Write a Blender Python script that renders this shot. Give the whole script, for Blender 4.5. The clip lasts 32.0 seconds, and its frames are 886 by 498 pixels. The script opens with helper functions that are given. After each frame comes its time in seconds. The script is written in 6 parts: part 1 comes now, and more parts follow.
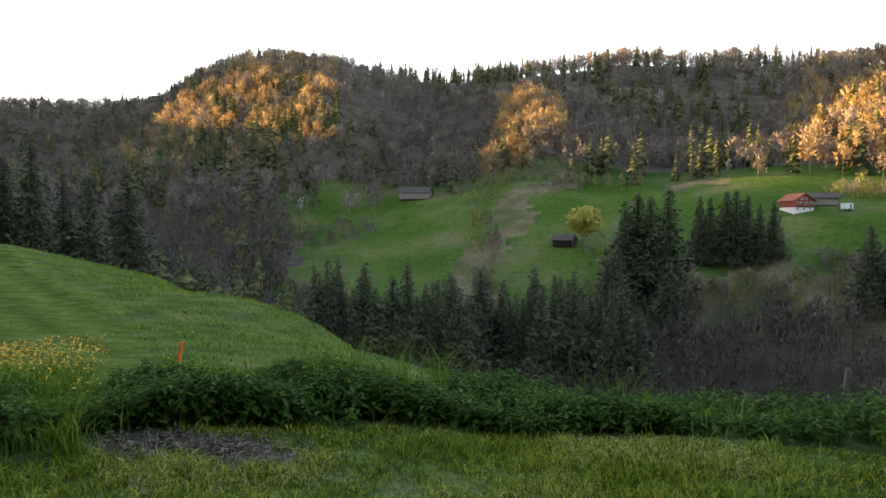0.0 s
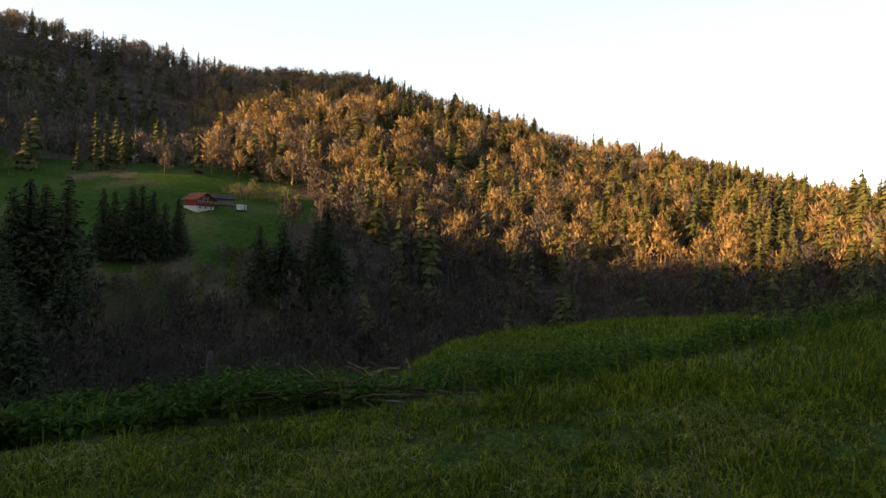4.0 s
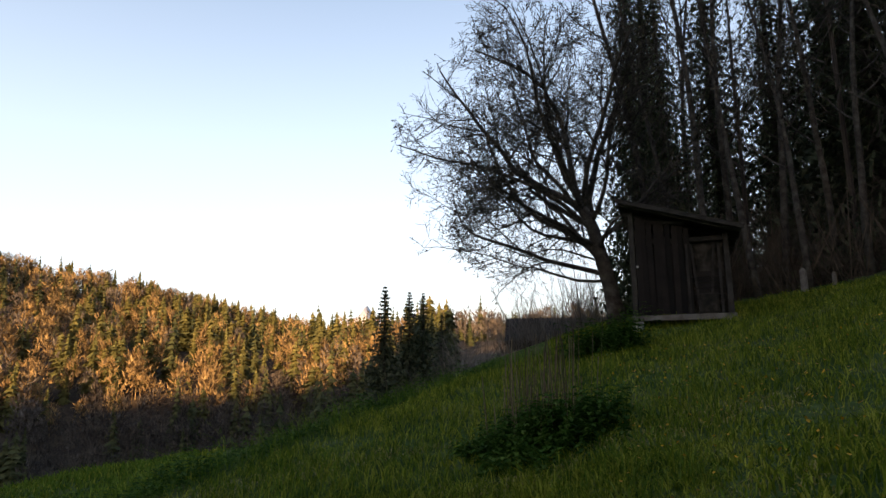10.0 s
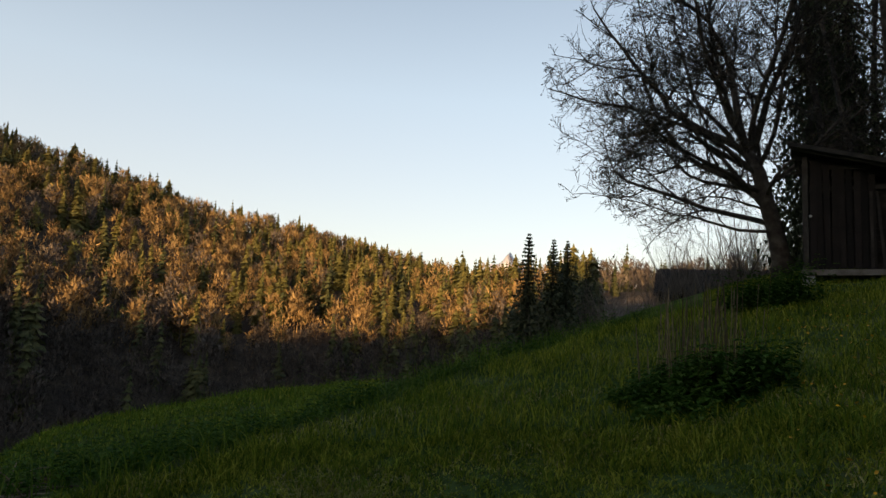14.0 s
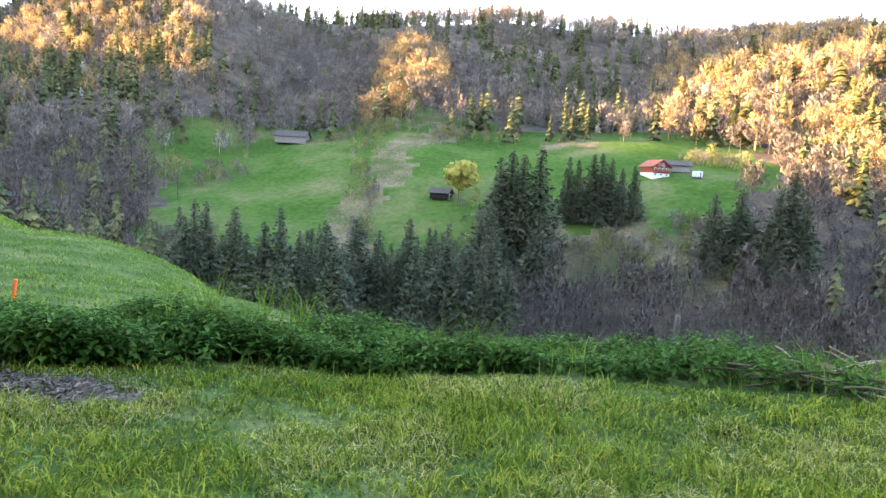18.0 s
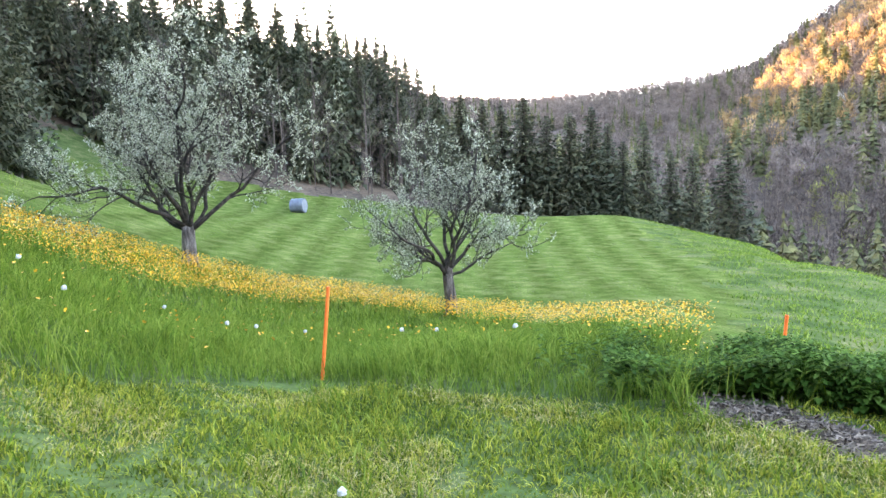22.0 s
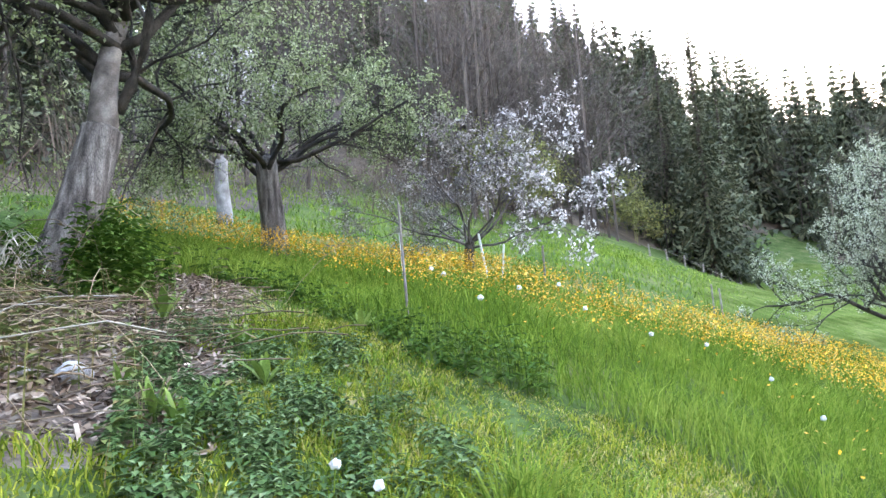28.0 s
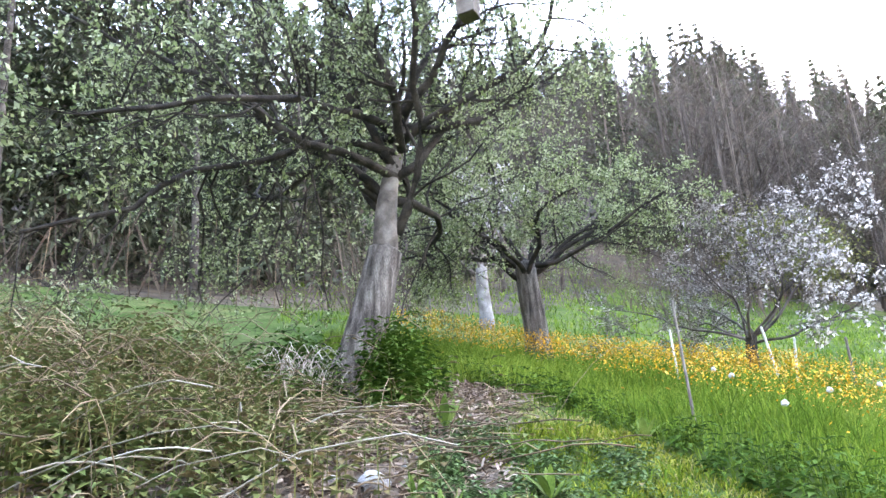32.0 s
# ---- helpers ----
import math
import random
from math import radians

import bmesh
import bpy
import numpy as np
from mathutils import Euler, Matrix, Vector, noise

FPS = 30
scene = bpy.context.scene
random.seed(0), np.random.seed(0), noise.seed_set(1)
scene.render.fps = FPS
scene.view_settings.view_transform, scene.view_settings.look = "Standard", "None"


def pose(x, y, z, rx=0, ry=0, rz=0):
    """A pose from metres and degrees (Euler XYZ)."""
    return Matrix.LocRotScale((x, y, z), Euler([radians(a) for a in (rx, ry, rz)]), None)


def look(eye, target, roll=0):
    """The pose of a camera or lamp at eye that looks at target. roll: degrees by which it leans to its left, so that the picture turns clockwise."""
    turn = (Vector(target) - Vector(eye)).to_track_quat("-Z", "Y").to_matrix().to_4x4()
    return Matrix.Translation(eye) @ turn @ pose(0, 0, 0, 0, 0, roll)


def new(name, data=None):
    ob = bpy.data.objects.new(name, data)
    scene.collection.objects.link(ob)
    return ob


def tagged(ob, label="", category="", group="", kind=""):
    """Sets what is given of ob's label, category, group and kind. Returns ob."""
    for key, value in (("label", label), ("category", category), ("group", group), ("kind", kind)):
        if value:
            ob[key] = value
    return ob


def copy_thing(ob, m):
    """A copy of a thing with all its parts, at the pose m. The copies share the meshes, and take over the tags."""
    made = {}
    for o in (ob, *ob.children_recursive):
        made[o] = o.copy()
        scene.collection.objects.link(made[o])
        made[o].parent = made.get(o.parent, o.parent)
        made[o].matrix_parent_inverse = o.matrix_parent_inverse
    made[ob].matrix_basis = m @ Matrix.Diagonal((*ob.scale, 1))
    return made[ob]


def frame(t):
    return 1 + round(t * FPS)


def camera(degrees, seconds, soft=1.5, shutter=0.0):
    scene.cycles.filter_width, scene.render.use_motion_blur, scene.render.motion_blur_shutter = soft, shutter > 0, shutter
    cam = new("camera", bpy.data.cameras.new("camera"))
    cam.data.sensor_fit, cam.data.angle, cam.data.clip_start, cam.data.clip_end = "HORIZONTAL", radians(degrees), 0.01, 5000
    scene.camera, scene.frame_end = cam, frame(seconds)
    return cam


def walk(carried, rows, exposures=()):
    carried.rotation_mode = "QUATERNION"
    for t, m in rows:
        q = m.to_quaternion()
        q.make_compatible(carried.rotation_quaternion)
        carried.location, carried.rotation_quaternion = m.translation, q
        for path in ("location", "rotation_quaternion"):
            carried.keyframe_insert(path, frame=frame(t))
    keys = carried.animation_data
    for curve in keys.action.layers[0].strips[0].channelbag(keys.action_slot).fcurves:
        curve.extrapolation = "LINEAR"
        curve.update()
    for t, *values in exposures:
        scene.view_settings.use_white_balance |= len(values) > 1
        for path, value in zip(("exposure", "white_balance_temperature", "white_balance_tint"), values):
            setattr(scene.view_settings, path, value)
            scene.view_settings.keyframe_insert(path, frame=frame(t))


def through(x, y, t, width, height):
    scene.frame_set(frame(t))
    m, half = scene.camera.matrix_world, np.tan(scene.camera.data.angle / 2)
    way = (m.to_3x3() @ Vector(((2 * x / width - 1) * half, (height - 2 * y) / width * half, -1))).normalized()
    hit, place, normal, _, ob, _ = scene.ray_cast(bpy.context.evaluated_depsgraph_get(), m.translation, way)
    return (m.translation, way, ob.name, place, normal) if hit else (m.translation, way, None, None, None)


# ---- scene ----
# ---------- camera ----------
cam = camera(67.83, 32.0)
PATH = [
    (0, pose(-0.119, 0.302, 1.619, 87.77, -0.72, 0.00)),
    (0.5, pose(-0.053, 0.260, 1.620, 88.01, -0.90, -5.58)),
    (1, pose(-0.026, 0.218, 1.607, 87.82, -1.68, -10.44)),
    (1.5, pose(0.076, 0.283, 1.579, 87.44, -1.43, -16.29)),
    (2, pose(0.116, 0.332, 1.563, 87.15, -0.71, -25.69)),
    (2.5, pose(0.143, 0.351, 1.569, 87.24, -2.23, -34.89)),
    (3, pose(0.178, 0.343, 1.581, 87.62, -2.92, -40.43)),
    (3.5, pose(0.199, 0.328, 1.572, 88.57, -3.14, -44.60)),
    (5.5, pose(0.354, 0.184, 1.593, 90.28, -2.67, -59.88)),
    (6, pose(0.362, 0.148, 1.591, 92.12, -3.31, -63.80)),
    (6.5, pose(0.361, 0.098, 1.586, 93.30, -3.66, -67.90)),
    (7, pose(0.364, 0.084, 1.584, 94.16, -3.85, -74.11)),
    (7.5, pose(0.361, 0.058, 1.585, 94.75, -3.20, -80.08)),
    (8, pose(0.371, 0.030, 1.581, 94.91, -2.87, -85.06)),
    (8.5, pose(0.406, 0.013, 1.587, 94.96, -0.97, -88.83)),
    (9, pose(0.419, 0.007, 1.604, 96.07, -0.11, -90.33)),
    (9.5, pose(0.446, 0.001, 1.614, 99.13, 0.12, -93.07)),
    (10, pose(0.465, 0.008, 1.622, 101.51, 0.25, -91.30)),
    (10.5, pose(0.462, 0.011, 1.620, 102.11, 0.17, -89.79)),
    (11, pose(0.458, 0.009, 1.609, 101.82, 0.01, -90.16)),
    (11.5, pose(0.464, 0.024, 1.620, 102.00, -1.00, -90.75)),
    (12, pose(0.462, 0.016, 1.613, 101.90, -0.92, -90.72)),
    (12.5, pose(0.460, 0.011, 1.610, 100.99, -1.04, -90.76)),
    (13, pose(0.464, -0.003, 1.599, 99.51, -0.44, -91.11)),
    (13.5, pose(0.457, 0.041, 1.593, 98.12, -1.60, -85.85)),
    (15.5, pose(0.182, 0.287, 1.536, 91.08, -3.01, -57.97)),
    (16, pose(0.201, 0.305, 1.529, 88.29, -3.32, -49.02)),
    (16.5, pose(0.207, 0.308, 1.525, 86.40, -3.47, -40.99)),
    (17, pose(0.204, 0.298, 1.528, 85.87, -3.16, -31.08)),
    (17.5, pose(0.139, 0.290, 1.544, 84.87, -2.99, -20.94)),
    (18, pose(-0.014, 0.280, 1.558, 83.87, -3.73, -10.50)),
    (18.5, pose(-0.086, 0.381, 1.560, 83.32, -3.06, -2.29)),
    (19, pose(-0.068, 0.369, 1.577, 82.82, -4.64, 10.66)),
    (19.5, pose(-0.043, 0.371, 1.593, 82.83, -2.02, 19.45)),
    (20, pose(-0.041, 0.341, 1.612, 83.76, -2.01, 25.27)),
    (20.5, pose(-0.069, 0.341, 1.618, 83.99, -0.82, 32.40)),
    (21, pose(-0.115, 0.345, 1.616, 84.23, -0.71, 38.97)),
    (21.5, pose(-0.145, 0.332, 1.618, 84.54, 0.17, 43.97)),
    (22, pose(-0.164, 0.333, 1.615, 85.83, 2.35, 48.94)),
    (22.5, pose(-0.149, 0.315, 1.616, 86.47, 2.44, 53.13)),
    (23, pose(-0.197, 0.332, 1.620, 87.14, 1.44, 56.21)),
    (23.5, pose(-0.231, 0.356, 1.626, 88.15, 0.14, 59.25)),
    (24, pose(-0.272, 0.378, 1.624, 88.32, 1.03, 63.09)),
    (24.5, pose(-0.351, 0.344, 1.634, 87.92, 1.03, 66.69)),
    (25, pose(-0.441, 0.287, 1.668, 88.89, 2.55, 71.26)),
    (25.5, pose(-0.502, 0.252, 1.679, 88.25, 3.53, 77.69)),
    (27.5, pose(-0.516, 0.029, 1.898, 94.66, 4.06, 99.98)),
    (28, pose(-0.489, 0.018, 1.909, 97.47, 3.46, 105.45)),
    (28.5, pose(-0.525, 0.020, 1.947, 100.29, 1.73, 109.95)),
    (29, pose(-0.503, 0.006, 1.969, 102.88, 2.01, 114.06)),
    (29.5, pose(-0.492, -0.025, 1.968, 104.25, 1.83, 117.78)),
    (30, pose(-0.492, -0.065, 1.970, 105.54, 2.50, 120.88)),
    (30.5, pose(-0.478, -0.106, 1.972, 105.16, 2.10, 123.26)),
    (31, pose(-0.502, -0.126, 1.980, 105.74, 1.70, 123.29)),
    (31.5, pose(-0.509, -0.132, 1.963, 106.42, 2.44, 124.56)),
    (32, pose(-0.531, -0.160, 1.969, 107.25, 2.55, 127.35)),
]
walk(cam, PATH, exposures=[(0, 3.35, 7200, 14), (1, 2.5, 7200, 14), (2, 2.45, 7200, 14), (3, 2.0, 7200, 14), (3.5, 1.75, 7200, 14), (5.5, 1.85, 7000, 15), (6, 1.95, 6900, 16), (8, 1.7, 6850, 16), (9, 1.42, 6800, 16), (10, 1.65, 6700, 17), (11, 1.2, 6800, 15), (13, 1.1, 6900, 14), (15.5, 1.45, 7200, 14), (16, 1.7, 7200, 14), (17, 3.6, 6800, 15), (18, 4.75, 6300, 18), (19, 5.45, 6500, 21), (21, 5.3, 6650, 23), (22.5, 5.1, 6800, 26), (24, 4.45, 7000, 25), (25.5, 4.35, 7000, 25), (27.5, 5.35, 6700, 24), (29.5, 5.45, 6750, 25), (32, 5.65, 6850, 26)])

# ---------- light ----------
SUN_BEARING, SUN_HEIGHT = 67.0, 8.1          # degrees left of the first view, degrees above the level
world = bpy.data.worlds.new("world")
scene.world = world
world.use_nodes = True
wn = world.node_tree.nodes
sky = wn.new("ShaderNodeTexSky")
sky.sky_type = "NISHITA"
sky.sun_disc = False
sky.sun_elevation = radians(SUN_HEIGHT)
sky.sun_rotation = radians(-SUN_BEARING)
sky.altitude = 800
sky.air_density = 1.0
sky.dust_density = 2.5
sky.ozone_density = 1.0
wn["Background"].inputs[1].default_value = 0.052
# thin high haze: a pale veil over the whole sky, a little denser towards the level
wl = world.node_tree.links
wt = wn.new("ShaderNodeTexCoord")
sep = wn.new("ShaderNodeSeparateXYZ")
veil = wn.new("ShaderNodeValToRGB")
for k, (at, tone) in enumerate(((0.0, (1.0, 0.95, 0.91)), (0.33, (0.72, 0.86, 0.98)), (0.75, (0.10, 0.19, 0.35)))):
    if k == 2:
        veil.color_ramp.elements.new(at)
    veil.color_ramp.elements[k].position, veil.color_ramp.elements[k].color = at, (*tone, 1)
gain = wn.new("ShaderNodeVectorMath")
gain.operation = "SCALE"
gain.inputs["Scale"].default_value = 5.0
both = wn.new("ShaderNodeVectorMath")
wl.new(wt.outputs["Generated"], sep.inputs[0])
wl.new(sep.outputs["Z"], veil.inputs["Fac"])
wl.new(veil.outputs["Color"], gain.inputs[0])
wl.new(sky.outputs[0], both.inputs[0])
wl.new(gain.outputs[0], both.inputs[1])
wl.new(both.outputs[0], wn["Background"].inputs[0])

sun_data = bpy.data.lights.new("sun", "SUN")
sun_data.energy = 5.0
sun_data.angle = radians(0.6)
sun_data.color = (1.0, 0.64, 0.30)
sun = new("sun", sun_data)
b, e = radians(SUN_BEARING), radians(SUN_HEIGHT)
sun.matrix_world = look((-math.sin(b) * math.cos(e), math.cos(b) * math.cos(e), math.sin(e)), (0, 0, 0))


# ---------- materials ----------
def material(name, colours, scale=4.0, rough=0.9, bump=0.0, island=0.0, ob_random=0.0, detail=4.0, spec=0.2, fine=0.25, through=0.0, grow=1.0):
    """Noise-driven surface: colours blend by a broad noise, a finer noise adds grain; island and ob_random vary the tone piece by piece."""
    m = bpy.data.materials.new(name)
    m.use_nodes = True
    n, l = m.node_tree.nodes, m.node_tree.links
    bsdf = n["Principled BSDF"]
    bsdf.inputs["Roughness"].default_value = rough
    bsdf.inputs["Specular IOR Level"].default_value = spec
    tc = n.new("ShaderNodeTexCoord")
    geo = n.new("ShaderNodeNewGeometry")
    broad = n.new("ShaderNodeTexNoise")
    broad.inputs["Scale"].default_value = scale
    broad.inputs["Detail"].default_value = detail
    place = n.new("ShaderNodeMapping")
    place.inputs["Scale"].default_value = (1, 1, grow)
    l.new(geo.outputs["Position"], place.inputs["Vector"])
    l.new(place.outputs[0], broad.inputs["Vector"])
    ramp = n.new("ShaderNodeValToRGB")
    el = ramp.color_ramp.elements
    while len(el) < len(colours):
        el.new(0.5)
    for i, c in enumerate(colours):
        el[i].position = 0.32 + 0.36 * i / max(1, len(colours) - 1)
        el[i].color = (*c, 1)
    factor = broad.outputs["Fac"]
    if island or ob_random:
        info = n.new("ShaderNodeObjectInfo")
        src = geo.outputs["Random Per Island"] if island else info.outputs["Random"]
        mix = n.new("ShaderNodeMix")
        mix.inputs["Factor"].default_value = island or ob_random
        l.new(factor, mix.inputs["A"])
        spread = n.new("ShaderNodeMapRange")
        spread.inputs["To Min"].default_value, spread.inputs["To Max"].default_value = 0.25, 0.75
        l.new(src, spread.inputs["Value"])
        l.new(spread.outputs[0], mix.inputs["B"])
        factor = mix.outputs["Result"]
    l.new(factor, ramp.inputs["Fac"])
    grain = n.new("ShaderNodeTexNoise")
    grain.inputs["Scale"].default_value = scale * 14
    grain.inputs["Detail"].default_value = 3
    l.new(place.outputs[0], grain.inputs["Vector"])
    val = n.new("ShaderNodeMapRange")
    val.inputs["From Min"].default_value, val.inputs["From Max"].default_value = 0.3, 0.7
    val.inputs["To Min"].default_value, val.inputs["To Max"].default_value = 1 - fine, 1 + fine
    l.new(grain.outputs["Fac"], val.inputs["Value"])
    hsv = n.new("ShaderNodeHueSaturation")
    l.new(val.outputs[0], hsv.inputs["Value"])
    l.new(ramp.outputs["Color"], hsv.inputs["Color"])
    l.new(hsv.outputs["Color"], bsdf.inputs["Base Color"])
    if bump:
        bm_node = n.new("ShaderNodeBump")
        bm_node.inputs["Strength"].default_value = 0.8
        bm_node.inputs["Distance"].default_value = bump
        l.new(grain.outputs["Fac"], bm_node.inputs["Height"])
        l.new(bm_node.outputs["Normal"], bsdf.inputs["Normal"])
    if through:
        tr = n.new("ShaderNodeBsdfTranslucent")
        mx = n.new("ShaderNodeMixShader")
        mx.inputs[0].default_value = through
        l.new(hsv.outputs["Color"], tr.inputs["Color"])
        l.new(bsdf.outputs[0], mx.inputs[1])
        l.new(tr.outputs[0], mx.inputs[2])
        l.new(mx.outputs[0], n["Material Output"].inputs[0])
    return m


M_SPRUCE = material("spruce_needles", [(0.028, 0.037, 0.020), (0.054, 0.064, 0.035), (0.100, 0.104, 0.056)], 0.15, 0.9, island=0.6, fine=0.5, through=.15)
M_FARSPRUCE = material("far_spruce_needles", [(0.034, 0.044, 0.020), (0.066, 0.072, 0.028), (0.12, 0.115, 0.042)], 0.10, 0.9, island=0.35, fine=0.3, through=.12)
# spruce needles lightened and yellowed: sunshine on this hillside put into the colour
M_SUNSPRUCE = material("sun_brightened_needles", [(0.060, 0.066, 0.022), (0.120, 0.114, 0.036), (0.21, 0.182, 0.058)], 0.08, 0.9, island=0.25, fine=0.3, through=.15)
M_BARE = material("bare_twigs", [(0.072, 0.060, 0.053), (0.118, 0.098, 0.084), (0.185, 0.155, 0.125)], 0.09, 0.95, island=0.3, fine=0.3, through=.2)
# M_BARE lightened to gold; low sun on these slopes put into the colour
M_GOLD = material("sun_gilded_twigs", [(0.145, 0.098, 0.048), (0.245, 0.162, 0.074), (0.36, 0.25, 0.115)], 0.10, 0.95, island=0.3, fine=0.3, through=.25)
M_FRESH = material("fresh_leaves", [(0.085, 0.10, 0.035), (0.14, 0.15, 0.045), (0.22, 0.20, 0.07)], 0.12, 0.9, island=0.5, fine=0.4, through=.25)
M_PALETREE = material("pale_blossoming_twigs", [(0.20, 0.185, 0.155), (0.30, 0.28, 0.24), (0.42, 0.40, 0.36)], 0.2, 0.95, island=0.4, fine=0.3, through=.25)
M_GREYTWIG = material("grey_brown_twigs", [(0.036, 0.029, 0.024), (0.068, 0.055, 0.046), (0.125, 0.103, 0.084)], 0.1, 0.95, island=0.6, fine=0.3)
M_BRUSH = material("brown_brushwood", [(0.045, 0.034, 0.025), (0.08, 0.06, 0.044), (0.125, 0.095, 0.07)], 0.3, 0.95, island=0.7, fine=0.3)
M_BARK = material("grey_bark", [(0.05, 0.042, 0.035), (0.10, 0.088, 0.075), (0.17, 0.155, 0.135)], 6.0, 0.95, bump=0.02)
M_DARKBARK = material("dark_bark", [(0.03, 0.025, 0.02), (0.06, 0.05, 0.04), (0.09, 0.08, 0.07)], 5.0, 0.95, bump=0.02)
M_ORANGE = material("orange_paint", [(0.75, 0.13, 0.02), (0.85, 0.17, 0.03)], 8.0, 0.55)
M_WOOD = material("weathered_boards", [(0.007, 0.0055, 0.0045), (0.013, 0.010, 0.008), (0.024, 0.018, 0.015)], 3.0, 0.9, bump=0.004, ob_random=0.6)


# ---------- ground ----------
# heights above the standing place, by distance and bearing (degrees, left positive)
RINGS = {
    4: [(-180, 1.6), (-150, 1.2), (-120, .75), (-100, .45), (-65, .25), (-30, -.05), (0, -.1), (25, -.05), (57, -.1), (75, .2), (92, .8), (106, 1.1), (126, 1.5), (140, 1.65), (157, 1.75)],
    7: [(-180, 2.6), (-150, 2.1), (-122, 1.35), (-104, 1.1), (-98, .8), (-80, .6), (-67, .45), (-45, -.05), (-28, -.25), (-5, -.4), (22, 0), (45, -.15), (60, -.2), (75, .3), (90, 1.3), (100, 1.95), (120, 2.3), (136, 2.5), (157, 2.8)],
    13: [(-180, 4.6), (-150, 3.9), (-121, 2.6), (-105, 2.2), (-93, 1.6), (-81, .9), (-67, -.2), (-48, -1.6), (-28, -2.6), (-4, -2.3), (7, -1.6), (20, -1.0), (34, -.9), (48, -1.2), (62, -.9), (70, -.4), (80, 1.0), (92, 2.6), (103, 3.0), (119, 3.7), (136, 4.1), (157, 4.5)],
    22: [(-180, 7.5), (-150, 6.5), (-121, 4.3), (-105, 3.6), (-93, 2.0), (-81, -.5), (-65, -1.0), (-50, -2.2), (-40, -5), (-25, -8), (-4, -4.2), (7, -2.6), (20, -1.8), (34, -1.5), (48, -1.6), (62, -1.0), (70, -.1), (80, 1.6), (90, 4.0), (103, 4.6), (113, 6), (130, 7), (157, 7.5)],
    40: [(-180, 13), (-150, 9), (-121, 6), (-105, 4.6), (-93, 2.5), (-81, -6), (-65, -9), (-45, -18), (-25, -22), (-4, -18), (7, -8.4), (10, -6.0), (13, -4.5), (18, -2.95), (25, -1.8), (34, -1.5), (48, -1.3), (62, .2), (72, 1.6), (81, 3.6), (91, 6.8), (103, 10), (115, 13), (135, 15), (157, 15)],
    70: [(-180, 24), (-150, 15), (-121, 8.5), (-105, 6.5), (-93, 3), (-81, -14), (-65, -24), (-45, -34), (-25, -36), (-4, -33), (8, -26), (18, -13), (22, -6.0), (26, -4.5), (30, -2.6), (34, -.7), (40, -.5), (50, .3), (61, 2), (72, 4), (80, 5), (91, 14), (103, 26), (115, 30), (135, 32), (157, 30)],
    110: [(-180, 38), (-150, 24), (-121, 12), (-105, 9), (-90, 2), (-81, -22), (-65, -36), (-45, -42), (-25, -42), (-4, -41), (8, -36), (18, -26), (30, -14), (36, -6), (45, -2), (55, 5), (65, 12), (75, 15), (85, 26), (100, 44), (120, 50), (157, 50)],
    170: [(-180, 50), (-150, 32), (-121, 15), (-105, 11), (-90, 0), (-81, -26), (-60, -40), (-40, -42), (-20, -40), (0, -41), (12, -38), (25, -34), (40, -22), (55, 0), (70, 25), (90, 60), (120, 75), (157, 70)],
    250: [(-180, 60), (-150, 40), (-121, 20), (-105, 14), (-90, 10), (-80, -10), (-62, -20), (-48, -12), (-36, 4), (-28, 6), (-20, 1), (-10, -3), (0, -12), (8, -17), (16, -20), (26, -25), (40, -15), (60, 25), (90, 80), (157, 90)],
    340: [(-180, 70), (-121, 30), (-105, 22), (-90, 22), (-80, 12), (-62, 14), (-48, 18), (-36, 26), (-28, 27), (-17, 25), (-11, 24), (-7, 30), (-3, 22), (0, 20), (8, 10), (16, 4), (26, -5), (40, 0), (60, 50), (90, 100), (157, 110)],
    420: [(-180, 80), (-121, 40), (-105, 26), (-92, 26), (-83, 18), (-64, 36), (-49, 58), (-40, 66), (-34, 66), (-29, 44), (-22, 32), (-14, 42), (-7.5, 68), (-3, 46), (2, 40), (6, 44), (9.5, 60), (14, 40), (20, 22), (26, 12), (33, 14), (45, 24), (60, 80), (90, 125), (157, 130)],
    500: [(-180, 90), (-121, 50), (-105, 30), (-92, 30), (-83, 25), (-64, 57), (-58, 68), (-49, 88), (-40, 104), (-34, 100), (-29, 74), (-22, 62), (-15, 74), (-8, 100), (-4, 90), (0, 76), (5, 82), (9, 95), (15, 72), (21, 46), (26, 20), (33, 12), (45, 36), (60, 110), (90, 150), (157, 150)],
    680: [(-180, 140), (-105, 60), (-90, 35), (-75, 35), (-58, 60), (-49, 88), (-40, 122), (-32, 142), (-15, 160), (-5, 142), (5, 142), (10, 146), (15, 160), (20, 136), (26, 62), (33, 55), (45, 70), (52, 100), (60, 152), (68, 160), (90, 160), (157, 160)],
    1000: [(-180, 80), (-100, 30), (-60, 30), (-30, 90), (0, 110), (15, 110), (21, 140), (26, 152), (33, 140), (40, 132), (48, 140), (60, 150), (157, 120)],
    1600: [(-180, 60), (-60, 10), (0, 60), (60, 90), (157, 60)],
    4700: [(-180, 40), (-60, 0), (60, 40), (157, 40)],
}
AZ = np.arange(-180, 181, 1.0)
RAD = np.array([0.0, 1.5] + list(RINGS))


def ring_heights(pairs):
    xs = np.array([p[0] for p in pairs]); ys = np.array([p[1] for p in pairs], float)
    xs = np.concatenate([xs - 360, xs, xs + 360]); ys = np.concatenate([ys, ys, ys])
    h = np.interp(np.arange(-200, 201, 1.0), xs, ys)
    k = np.hanning(9); k /= k.sum()
    return np.convolve(h, k, "same")[20:-20]


GRID = np.array([np.zeros(361), 0.25 * ring_heights(RINGS[4])] + [ring_heights(p) for p in RINGS.values()])
